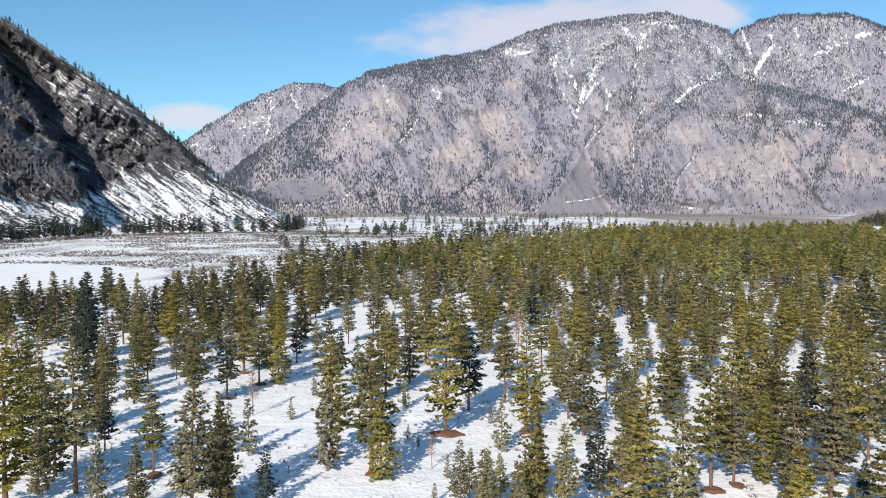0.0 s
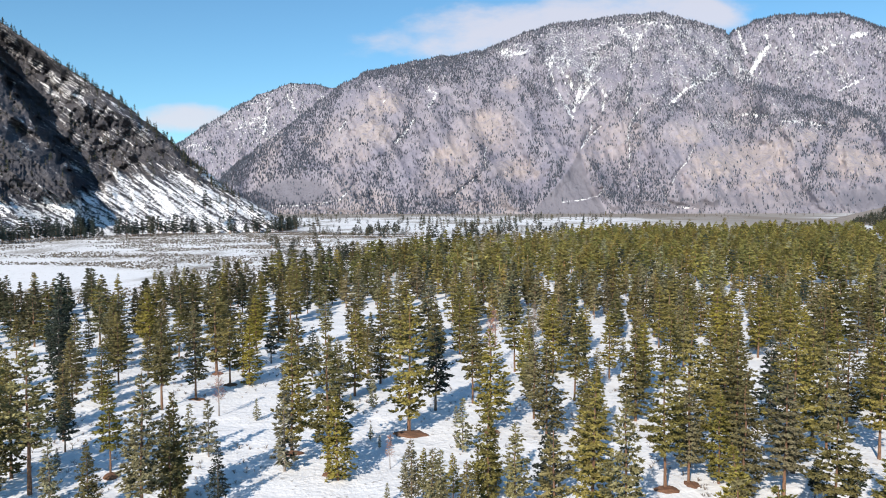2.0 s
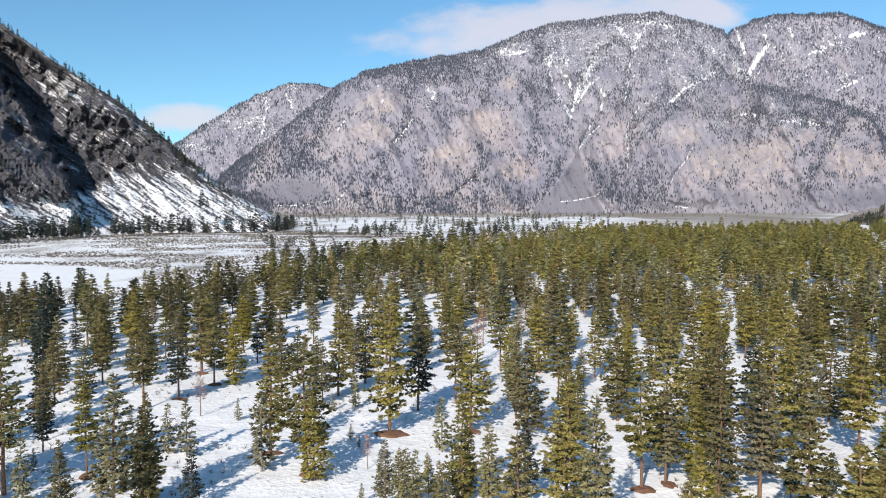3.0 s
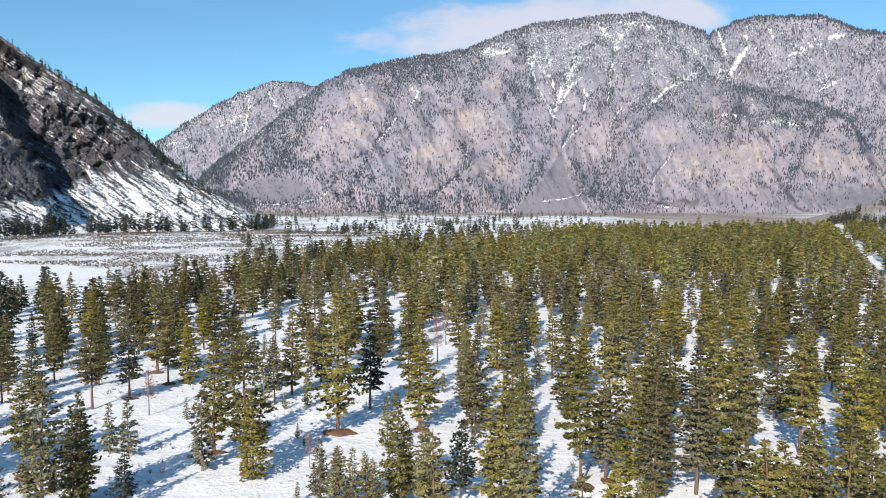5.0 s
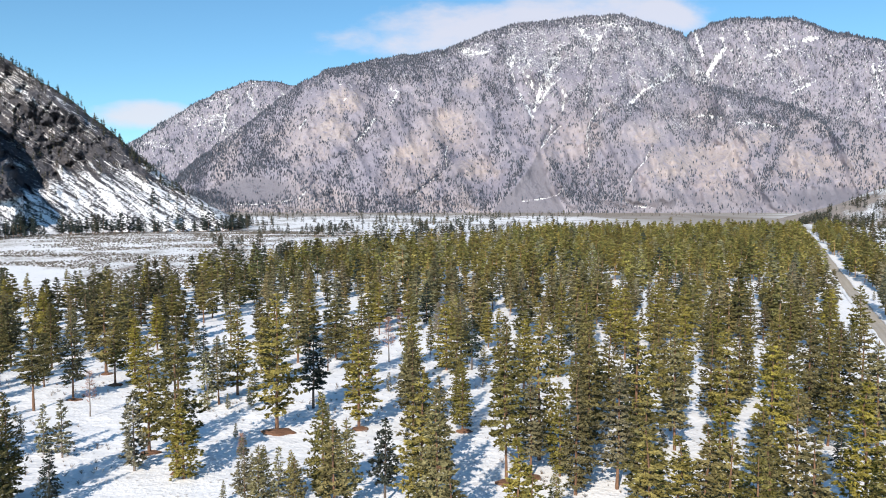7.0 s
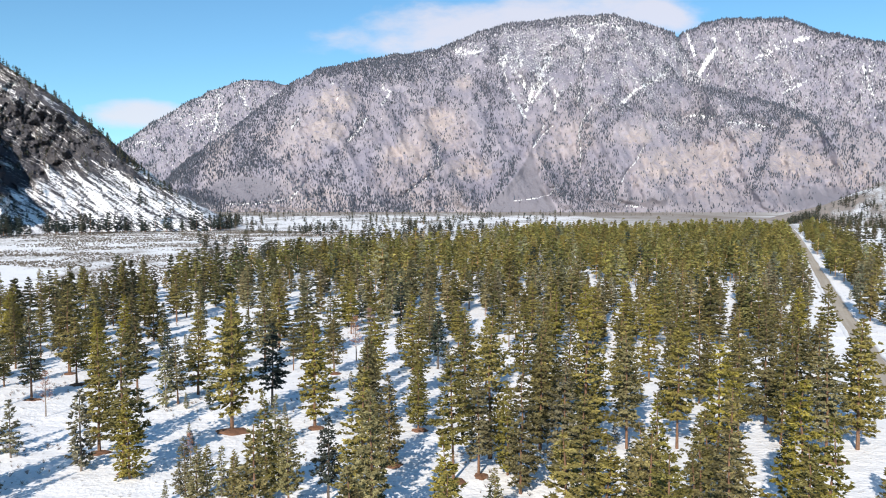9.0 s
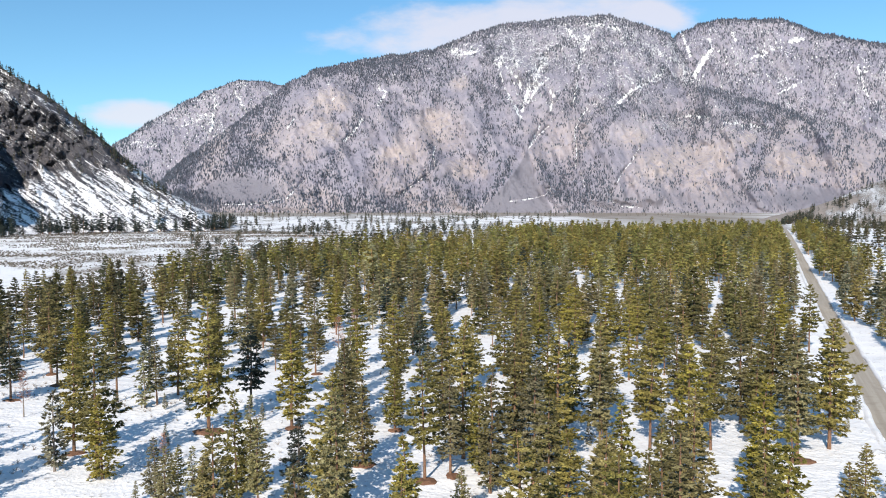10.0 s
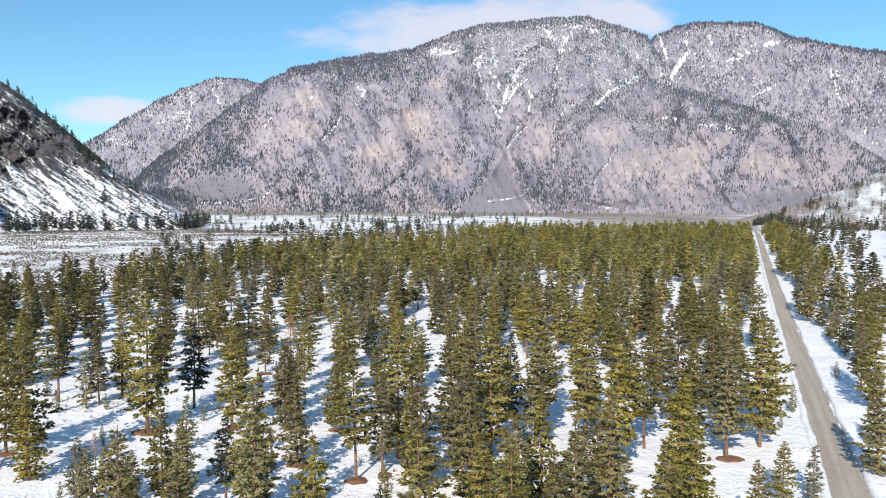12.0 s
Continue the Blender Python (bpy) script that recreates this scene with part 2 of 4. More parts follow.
def build_ground():
    xs = np.unique(np.concatenate([np.linspace(-5200, -600, 24), np.linspace(-600, -120, 61), np.linspace(-120, 240, 121), np.linspace(240, 900, 61), np.linspace(900, 5200, 24)]))
    ys = np.unique(np.concatenate([np.linspace(-5200, 20, 16), np.linspace(20, 300, 94), np.linspace(300, 1000, 91), np.linspace(1000, 2800, 41), np.linspace(2800, 5200, 12)]))
    x, y = np.meshgrid(xs, ys)
    z = ground_z(x, y)
    z += (vnoise(x / 4.5, y / 4.5, 8) - 0.5) * 0.45 * step(420, 200, y) * (y > 0)
    gap = x - road_west(y)
    on_road = step(-2.0, -0.3, gap) * step(ROAD_WIDE + 2.0, ROAD_WIDE + 0.3, gap)
    z -= on_road * 0.35 * (y < 1000) * (y > 0)
    open_field = step(5, -30, x - forest_edge(y)) * step(225, 260, y) * step(1250, 900, y)
    pond = step(0.0, 0.12, 1 - np.hypot((x + 300) / 150, (y - 395) / 78) + (fbm(x / 40, y / 40, 3, 2) - 0.5) * 0.35)
    track = step(5.0, 2.0, polyline_distance(x, y, ((-156, 381), (-154, 406), (-148, 433), (-134, 486), (-111, 530))) + (vnoise(x / 9, y / 9, 3) - 0.5) * 3)
    brush = 0.42 * open_field * (1 - pond) * (0.6 + 0.8 * fbm(x / 70, y / 130, 3, 4))
    brush += 0.75 * fbm(x / 90, y / 160, 4, 14) * step(900, 1200, y) * (x < 900) + 0.35 * step(1900, 2300, y + 300 * fbm(x / 300, y / 300, 3, 6))
    brush += 0.42 * fbm(x / 60, y / 100, 4, 16) * step(20, 60, gap) * step(260, 330, y) * (y < 1600)
    soil = np.maximum(track * 0.85, 0.9 * step(2350, 2650, y + 350 * (fbm(x / 260, y / 260, 3, 9) - 0.5)))
    soil = np.maximum(soil, 0.85 * step(150, 420, x - 0.12 * y) * step(900, 1150, y + 500 * (fbm(x / 200, y / 200, 3, 10) - 0.5)) * (gap < 12))
    me = mesh_of("ground", np.stack([x, y, z], -1).reshape(-1, 3), grid_faces(len(ys), len(xs)), [SNOW], smooth=True, fields={"brush": brush, "soil": soil})
    tagged(new("ground", me), "snow-covered valley floor with sagebrush flats and bare soil", "ground", kind="structure")


build_ground()


def build_road():
    ys = np.linspace(20, 1000, 393)
    edge = (vnoise(ys / 7, 0 * ys, 4) - 0.5) * 0.5
    cross = ((-0.1, -0.14), (0.3, -0.10), (1.4, -0.03), (2.6, 0.02), (3.8, -0.03), (4.9, -0.10), (5.3, -0.14))
    rows = []
    for i, y in enumerate(ys):
        for k, (off, rise) in enumerate(cross):
            wob = edge[i] if k in (0, 1, 5, 6) else 0
            rows.append((road_west(y) + off + wob, y, float(ground_z(road_west(y) + 2.6, y)) + rise + 0.35 * float(step(230, 330, y))))
    me = mesh_of("road", rows, grid_faces(len(ys), len(cross)), [GRAVEL], smooth=True)
    tagged(new("road", me), "straight grey gravel road ploughed between snow banks", "road", kind="structure")
    for side, off in (("west", -0.75), ("east", ROAD_WIDE + 0.95)):
        rows, n = [], len(ys)
        tall = 0.08 + 0.25 * fbm(ys / 5, ys * 0 + len(side), 3, 7)
        for i, y in enumerate(ys):
            base = float(ground_z(road_west(y) + 2.6, y)) - 0.2 + 0.3 * float(step(230, 330, y))
            wob = (vnoise(y / 4, off, 12) - 0.5) * 0.5
            for dx, h in ((-0.9, 0), (-0.45, 0.75), (0, 1.0), (0.4, 0.65), (0.7, 0)):
                rows.append((road_west(y) + off + dx + wob, y, base + h * (0.2 + tall[i])))
        # The bank's road-side edge is browner, strongly so on the east.
        me = mesh_of("snow_bank", rows, grid_faces(n, 5), [SNOW], smooth=True, fields={"brush": np.zeros(len(rows)), "soil": np.tile((0.0, 0.0, 0.0, 0.1, 0.3) if side == "west" else (0.85, 0.15, 0.0, 0.0, 0.0), n)})
        tagged(new("snow_bank_" + side, me), "low ploughed snow bank along the gravel road", "snow bank", kind="structure")


build_road()


# ---- mountains: seen from the valley, u runs across and w up, both in hundredths of the distance north ----
EYE_Z = 38.5


def mountain(name, label, u_range, cols, rows, skyline, foot, crest, fields, rock, rough=(60, 20), size=(0.16, 0.05), back=500, lean=(1.0, 0.6)):
    """A mountain whose crest follows skyline (u, w). foot and crest: distances north by u. Returns its grid of places, u and w."""
    us = np.linspace(*u_range, cols)
    top = np.interp(us, [p[0] for p in skyline], [p[1] for p in skyline])
    top = top + (fbm(us / 1.3, us * 0, 3, 21) - 0.5) * 0.5
    near, far = np.interp(us, *foot), np.interp(us, *crest)
    low = (ground_z(us / 100 * near, near) - 4 - EYE_Z) / near * 100
    v = np.linspace(0, 1, rows)[:, None]
    w = low + (top - low) * v
    north = near + (far - near) * v ** 1.15
    u = np.broadcast_to(us, w.shape)
    rib = ridged((u * lean[0] + w * lean[1]) * size[0], (w * lean[0] - u * lean[1] * 0.6) * size[0] * 0.3, 4, 31) - 0.5
    crag = ridged(u * size[1] * 10, w * size[1] * 8, 4, 47) - 0.5
    layers, dent, calm = fields(u, w, top)
    hem = step(0, 0.10, v) * step(1.0, 0.9, v)
    north = north - hem * ((rough[0] * rib * 2 * (1 - 0.8 * calm) + rough[1] * crag * 2 * (1 - calm)) - dent)
    north = np.maximum(north, near - 5)
    grid = np.stack([u / 100 * north, north, EYE_Z + w / 100 * north], -1)
    tail = grid[-1:] * np.ones((3, 1, 1))
    for k, (d, keep) in enumerate(((back * 0.2, 0.9), (back * 0.6, 0.5), (back, 0.0))):
        tail[k, :, 1] += d
        tail[k, :, 2] = tail[k, :, 2] * keep
    whole = np.concatenate([grid, tail])
    layers = {k: np.concatenate([q, np.repeat(q[-1:], 3, 0)]) for k, q in layers.items()}
    me = mesh_of(name, whole.reshape(-1, 3), grid_faces(rows + 3, cols), [rock], smooth=True, fields=layers)
    tagged(new(name, me), label, "mountain", kind="structure")
    return grid, u, w, top, layers


def soften(a, reach=9):
    """A field smoothed over its neighbours."""
    for axis in (0, 1):
        pad = np.concatenate([np.repeat(np.take(a, [0], axis), reach, axis), a, np.repeat(np.take(a, [-1], axis), reach, axis)], axis)
        run = np.cumsum(pad, axis)
        n = a.shape[axis]
        a = (np.take(run, range(2 * reach, 2 * reach + n), axis) - np.take(run, range(n), axis)) / (2 * reach)
    return a


def in_cone(u, w, apex, half, drift, low):
    """1 inside a fan of scree that widens from apex down to low, and drifts to one side."""
    k = np.clip((apex[1] - w) / (apex[1] - low), 0, 1)
    return step(0, 0.35, half * k ** 1.5 + 0.15 - abs(u - apex[0] - drift * k)) * (w < apex[1] + 0.2)


GULLIES_WEST = (
    (((15.1, 20.5), (14.8, 18.8), (15.7, 16.6), (16.7, 14.7), (18.0, 12.3)), 0.20),
    (((16.6, 23.2), (17.0, 20.7), (17.5, 18.5), (18.0, 16.3)), 0.12),
    (((21.4, 20.5), (20.2, 18.3), (19.0, 16.2), (18.2, 13.5)), 0.34),
    (((21.9, 17.9), (20.3, 16.7), (19.0, 14.5)), 0.22),
    (((20.7, 11.4), (19.8, 9.3), (19.3, 8.2)), 0.12),
    (((6.2, 8.4), (6.0, 6.7), (6.4, 5.5)), 0.12),
    (((5.4, 4.7), (3.6, 3.4), (1.2, 1.6)), 0.10),
    (((-1.6, 16.2), (-0.6, 15.7), (-1.6, 14.0)), 0.24),
    (((-3.6, 12.2), (-4.8, 10.5), (-6.2, 9.1)), 0.20),
    (((-7.2, 15.3), (-7.8, 14.6)), 0.10),
    (((-13.0, 12.0), (-13.8, 10.8)), 0.12),
    (((-11.6, 3.7), (-13.8, 1.3), (-17.4, 0.6), (-22.8, 0.5)), 0.12),
    (((7.4, 22.1), (9.3, 20.9), (11.6, 21.3)), 0.30),
)
GULLIES_EAST = (
    (((21.9, 11.3), (20.6, 10.1), (19.5, 8.5)), 0.11),
    (((24.6, 24.4), (25.9, 22.7), (26.4, 21.0)), 0.22),
    (((28.1, 24.7), (26.9, 23.2), (26.4, 21.3)), 0.20),
    (((26.4, 21.0), (25.8, 18.8), (25.8, 17.1), (25.4, 14.5)), 0.12),
    (((27.3, 13.7), (26.1, 12.1), (25.6, 10.1), (26.0, 8.2), (25.9, 5.3)), 0.15),
    (((26.7, 5.0), (27.2, 3.0)), 0.12),
    (((37.5, 18.6), (35.6, 17.4), (33.3, 16.2), (31.3, 14.2)), 0.26),
    (((22.0, 16.2), (22.5, 15.3), (22.1, 13.4)), 0.18),
    (((34.8, 8.5), (33.9, 6.5), (32.6, 5.1), (31.8, 3.4)), 0.11),
    (((31.1, 2.5), (30.8, 1.1), (32.5, 0.3), (35.1, 0.1)), 0.15),
    (((22.7, 3.3), (21.9, 1.9), (19.9, 1.3), (16.8, 1.0)), 0.11),
    (((27.3, 25.3), (30.0, 25.0), (31.5, 24.5)), 0.18),
    (((41.4, 12.9), (44.5, 12.7)), 0.22),
    (((46.8, 12.0), (53.0, 11.4)), 0.15),
)


def snow_line(u, w, line, wide, seed):
    """Old snow left in a gully: a thin broken core with scattered patches beside it."""
    d = polyline_distance(u, w, line)
    patchy = vnoise(u * 1.9, w * 1.5, seed)
    return (0.50 + 0.36 * patchy) * step(wide * 1.8, wide * 0.2, d), 0.15 * patchy * step(wide * 4.0, 0.0, d)


BROAD = (((-6.5, 18.7), (-3.8, 14.0), (-6.5, 7.8), (-10.4, 1.6)), ((7.5, 21.4), (5.9, 14.8), (6.7, 6.2)), ((37.5, 18.3), (32.4, 14.0), (26.6, 8.6), (22.7, 1.6)),
         ((-14, 16.5), (-16, 11), (-20, 6)), ((14, 24), (12.5, 17), (13.5, 10), (12, 5)), ((30, 26), (28, 20), (26.4, 16), (25.9, 8)), ((44, 15.5), (42, 9), (40, 3)), ((56, 13), (53, 8), (50, 2)))


def main_fields(u, w, top):
    wob = (fbm(u * 1.6, w * 1.6, 4, 11) - 0.5) * 1.1
    snow = np.zeros(u.shape)
    dent = np.zeros(u.shape)
    halo = np.zeros(u.shape)
    for line, wide in GULLIES_WEST + GULLIES_EAST:
        core, near = snow_line(u + wob * 0.42, w + wob * 0.3, line, wide, 17)
        snow, halo = np.maximum(snow, core), np.maximum(halo, near)
        dent += 20 * step(wide * 4, 0, polyline_distance(u + wob * 0.5, w + wob * 0.3, line))
    for line in BROAD:
        dent += 14 * step(3.2, 0.0, polyline_distance(u + wob, w, line))
    high = step(6, 24, w + 0.10 * (u - 10))
    dust = 0.17 + 0.275 * high + 0.22 * (fbm(u * 0.4, w * 0.5, 4, 13) - 0.5)
    spread = np.arctan2(u - 18.0, w - 11.5)
    dust += 0.24 * (fbm(spread * 9, np.hypot(u - 18.0, w - 11.5) * 0.35, 4, 27) - 0.22) * step(0.42, 0.2, abs(spread - 0.08)) * step(12.5, 15.0, w) * step(21.5, 18.5, w)
    dust += halo
    dust -= 0.18 * step(8, 3, w)
    dust += 0.22 * step(3.0, 1.0, w) * step(22, 8, u)
    shelf = step(1.6, 0.4, abs(w - 12.6 + 0.02 * u)) * step(30, 38, u) * step(56, 50, u)
    dust += 0.10 * shelf + 0.13 * step(-12, -22, u) * step(4, 8, w) * step(15, 11, w)
    fans = np.maximum(in_cone(u, w, (19.2, 8.6), 4.9, -1.4, 0.0), 0)
    fans = np.maximum(fans, step(0, 0.5, 1 - np.hypot((u + 20) / 6.8, (w - 2.4) / 2.5) + wob * 0.2) * 0.95)
    fans = np.maximum(fans, 0.9 * step(0, 0.5, 1 - np.hypot((u - 60) / 9, (w - 1.2) / 2.4) + wob * 0.2))
    fans = np.maximum(fans, 0.45 * step(3.4, 1.2, w) * step(24, 34, u))
    tan = np.zeros(u.shape)
    for cu, cw, ru, rw in ((-8, 14.6, 4, 2.4), (-9, 10.5, 3, 2.5), (6.4, 11.6, 3, 2.6), (10.5, 5.5, 4.5, 2.2), (1.5, 7.5, 4, 2), (34.5, 9.9, 2.6, 1.6), (50.5, 9.6, 1.6, 1.6), (42, 6.8, 9, 3.6), (46, 1.4, 4, 1.6), (9.5, 17.0, 2, 1.5), (57, 6, 6, 2.5)):
        tan = np.maximum(tan, step(0, 0.8, 1 - np.hypot((u - cu) / ru, (w - cw) / rw) + wob * 0.6))
    tan = np.clip(tan + 0.55 * step(0.36, 0.62, fbm(u * 0.25, w * 0.2, 3, 15)) * step(17, 10, w) + 0.3 * step(9, 5, w) * step(22, 34, u), 0, 1)
    return {"snow": np.maximum(snow, dust * (1 - fans)), "scree": fans * (1 - np.clip(snow, 0, 1)), "tan": tan * (1 - fans)}, np.minimum(dent, 80) * (1 - soften(fans)), 0.85 * soften(fans)


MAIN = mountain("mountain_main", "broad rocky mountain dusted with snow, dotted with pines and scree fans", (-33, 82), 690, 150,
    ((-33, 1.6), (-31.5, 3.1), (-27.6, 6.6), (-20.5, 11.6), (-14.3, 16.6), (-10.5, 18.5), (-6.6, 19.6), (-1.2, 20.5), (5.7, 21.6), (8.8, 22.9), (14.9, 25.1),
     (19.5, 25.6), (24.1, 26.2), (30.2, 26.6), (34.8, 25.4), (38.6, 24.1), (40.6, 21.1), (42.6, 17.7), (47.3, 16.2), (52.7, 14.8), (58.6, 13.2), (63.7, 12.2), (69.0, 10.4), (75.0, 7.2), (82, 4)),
    ((-33, -10, 82), (3050, 2700, 2550)), ((-33, -14, 10, 40, 44, 82), (3300, 3700, 3900, 3850, 3500, 3050)), main_fields, HAZY_ROCK, rough=(150, 30), size=(0.14, 0.06))


def far_fields(u, w, top):
    wob = (fbm(u * 1.3, w * 1.3, 3, 61) - 0.5) * 0.7
    dust = 0.40 + 0.34 * (fbm(u * 0.5, w * 0.6, 4, 63) - 0.5) - 0.2 * step(9, 5, w)
    for line, wide in ((((-23.9, 15.8), (-23.6, 13.9), (-23.9, 12.0), (-24.3, 10.1)), 0.20), (((-21.0, 15.8), (-19.6, 13.1)), 0.16)):
        core, near = snow_line(u + wob * 0.7, w, line, wide, 65)
        dust = np.maximum(dust, np.maximum(core, near + 0.36))
    return {"snow": dust, "scree": 0 * u, "tan": 0 * u}, 0 * u, 0 * u


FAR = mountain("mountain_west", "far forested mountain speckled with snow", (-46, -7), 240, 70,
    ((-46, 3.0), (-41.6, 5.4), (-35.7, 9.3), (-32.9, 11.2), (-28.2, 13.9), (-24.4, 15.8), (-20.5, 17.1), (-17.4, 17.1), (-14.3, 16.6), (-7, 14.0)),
    ((-46, -7), (3700, 3800)), ((-46, -7), (4150, 4400)), far_fields, HAZY_ROCK, rough=(60, 20), size=(0.2, 0.06), back=150)


EAST_GULLIES = (
    (((40.4, 24.4), (41.0, 22.7), (41.8, 21.3)), 0.28),
    (((44.7, 22.1), (43.5, 20.6), (42.6, 19.1), (41.9, 17.9)), 0.40),
    (((40.1, 19.8), (41.9, 18.0), (43.3, 17.0)), 0.30),
    (((50.3, 21.0), (52.3, 21.8), (54.8, 22.6)), 0.18),
    (((56.0, 23.4), (57.9, 23.9)), 0.30),
    (((54.4, 16.0), (57.6, 17.7)), 0.14),
    (((44.3, 24.7), (44.5, 22.4)), 0.12),
    (((47.5, 24.7), (48.1, 23.3)), 0.12),
    (((66.0, 20.0), (67.0, 17.0), (68.0, 15.0)), 0.14),
)


def east_fields(u, w, top):
    wob = (fbm(u * 1.3, w * 1.3, 3, 71) - 0.5) * 0.7
    snow = np.zeros(u.shape)
    for line, wide in EAST_GULLIES:
        core, near = snow_line(u + wob * 0.6, w + wob * 0.45, line, wide, 79)
        snow = np.maximum(snow, np.maximum(core * 1.2, near + 0.30))
    dust = 0.385 + 0.22 * (fbm(u * 0.45, w * 0.55, 4, 73) - 0.5)
    return {"snow": np.maximum(dust, snow), "scree": 0 * u, "tan": 0 * u}, 0 * u, 0 * u


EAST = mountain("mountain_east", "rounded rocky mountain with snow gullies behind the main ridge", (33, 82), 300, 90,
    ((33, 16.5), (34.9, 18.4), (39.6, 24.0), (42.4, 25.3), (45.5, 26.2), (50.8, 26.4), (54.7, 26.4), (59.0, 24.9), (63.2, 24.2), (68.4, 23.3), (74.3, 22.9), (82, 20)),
    ((33, 82), (3450, 3150)), ((33, 60, 82), (4150, 3900, 3600)), east_fields, HAZY_ROCK, rough=(70, 22), size=(0.2, 0.06), back=150)


def hill_fields(u, w, top):
    along, over = u * 0.74 - w * 0.67, u * 0.67 + w * 0.74
    warp = 1.0 * fbm(u * 0.9, w * 0.9, 3, 83)
    streak = fbm(over * 1.7 + warp, along * 0.22, 5, 81)
    thin = fbm(over * 5.0 + 2.5 * warp, along * 0.40, 3, 85)
    patch = fbm(u * 0.55, w * 0.7, 3, 88)
    rim = np.interp(u, (-75, -60, -52, -47, -44, -36, -28, -21), (1.8, 2.2, 2.0, 3.4, 5.6, 6.0, 3.8, 2.0))
    apron = step(-0.3, 1.5, rim + 4 * (streak - 0.5) - w)
    crags = 0.25 + 0.40 * (streak - 0.5) + 0.50 * (thin - 0.5) + 0.45 * (patch - 0.5)
    crags += 0.20 * step(0, 0.7, 1 - np.hypot((u + 50.5) / 5, (w - 16.5) / 2.4))
    crags -= 0.14 * step(0, 0.6, 1 - np.hypot((u + 56) / 8, (w - 5.5) / 4.2))
    snow = crags * (1 - apron) + (0.57 + 0.20 * (streak - 0.5) + 0.45 * (thin - 0.5)) * apron
    bend = (fbm(u * 0.5, w * 0.5, 3, 89) - 0.5) * 2.5
    past = u + 0.8 * bend + (fbm(u * 1.3, w * 1.1, 4, 86) - 0.5) * 2.2 - np.interp(w, (0, 2, 7.8, 13, 20.7, 27, 38), (-49.5, -50, -52.5, -56.5, -61.5, -66, -74))
    gorge = 140 * step(0, 1.2, past) * (1 - step(2.5, 15, past)) + 18 * step(2.4, 0.3, polyline_distance(u + bend, w, ((-56.5, 21.3), (-49.5, 13.2), (-42.5, 6.2))))
    gorge += 30 * step(2.0, 0.2, polyline_distance(u + bend, w, ((-57, 11), (-51, 6.5), (-46.5, 2.0)))) - 30 * step(4.5, 0.5, polyline_distance(u + bend, w, ((-66, 12.5), (-58, 8.0), (-51, 3.2), (-47, 0.5))))
    gorge += 22 * step(1.6, 0.2, polyline_distance(u + bend, w, ((-44, 12), (-38, 6.5), (-34, 3.0))))
    return {"snow": snow, "scree": 0 * u, "tan": 0.55 * step(0.50, 0.66, fbm(u * 0.5, w * 0.6, 3, 87))}, gorge * (1 - 0.75 * apron), apron * 0.95


HILL = mountain("hill_west", "steep dark craggy hillside with snow streaks and scattered conifers", (-85, -21.8), 520, 210,
    ((-85, 38), (-70, 32), (-60.3, 26.2), (-55.8, 23.2), (-51.2, 19.8), (-46.7, 16.9), (-42.1, 13.9), (-37.6, 10.2), (-33.0, 6.2), (-30.0, 3.3), (-26.9, 1.4), (-23.8, -0.6), (-21.8, -2.6)),
    ((-85, -60, -53, -45, -37, -30, -21.8), (600, 745, 805, 870, 930, 955, 985)), ((-85, -60, -40, -30, -21.8), (1150, 1200, 1130, 1060, 1000)), hill_fields, SHADE_BLUE_CRAG, rough=(40, 5), size=(0.27, 0.19), back=300, lean=(0.6, 0.8))


def spur_fields(u, w, top):
    n = fbm(u * 0.5, w * 0.9, 4, 91)
    bare = step(1.6, 0.3, top - w) * step(70, 64, u)
    return {"snow": 0.52 + 0.9 * (n - 0.5) - 0.45 * bare, "scree": 0 * u, "tan": 0.8 + 0 * u}, 0 * u, 0.3 + 0 * u


SPUR = mountain("hill_east", "low tan and snowy foothill with scattered pines", (57, 110), 220, 60,
    ((57, -2.6), (58.1, -1.9), (61.9, 0.0), (67.0, 1.6), (71.2, 3.6), (74.7, 5.2), (80, 7.4), (110, 14)),
    ((57, 70, 110), (1250, 1050, 800)), ((57, 70, 110), (1350, 1500, 1300)), spur_fields, FOOTHILL, rough=(25, 4), size=(0.25, 0.08), back=300)


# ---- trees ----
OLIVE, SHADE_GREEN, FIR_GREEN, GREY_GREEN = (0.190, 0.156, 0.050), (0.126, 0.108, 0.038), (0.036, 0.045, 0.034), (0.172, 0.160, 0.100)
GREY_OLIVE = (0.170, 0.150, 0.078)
FAR_SHADE_GREEN = (0.156, 0.132, 0.050)
DRY_GREY, DRY_RED, PALE = (0.24, 0.19, 0.15), (0.30, 0.16, 0.125), (0.19, 0.17, 0.115)


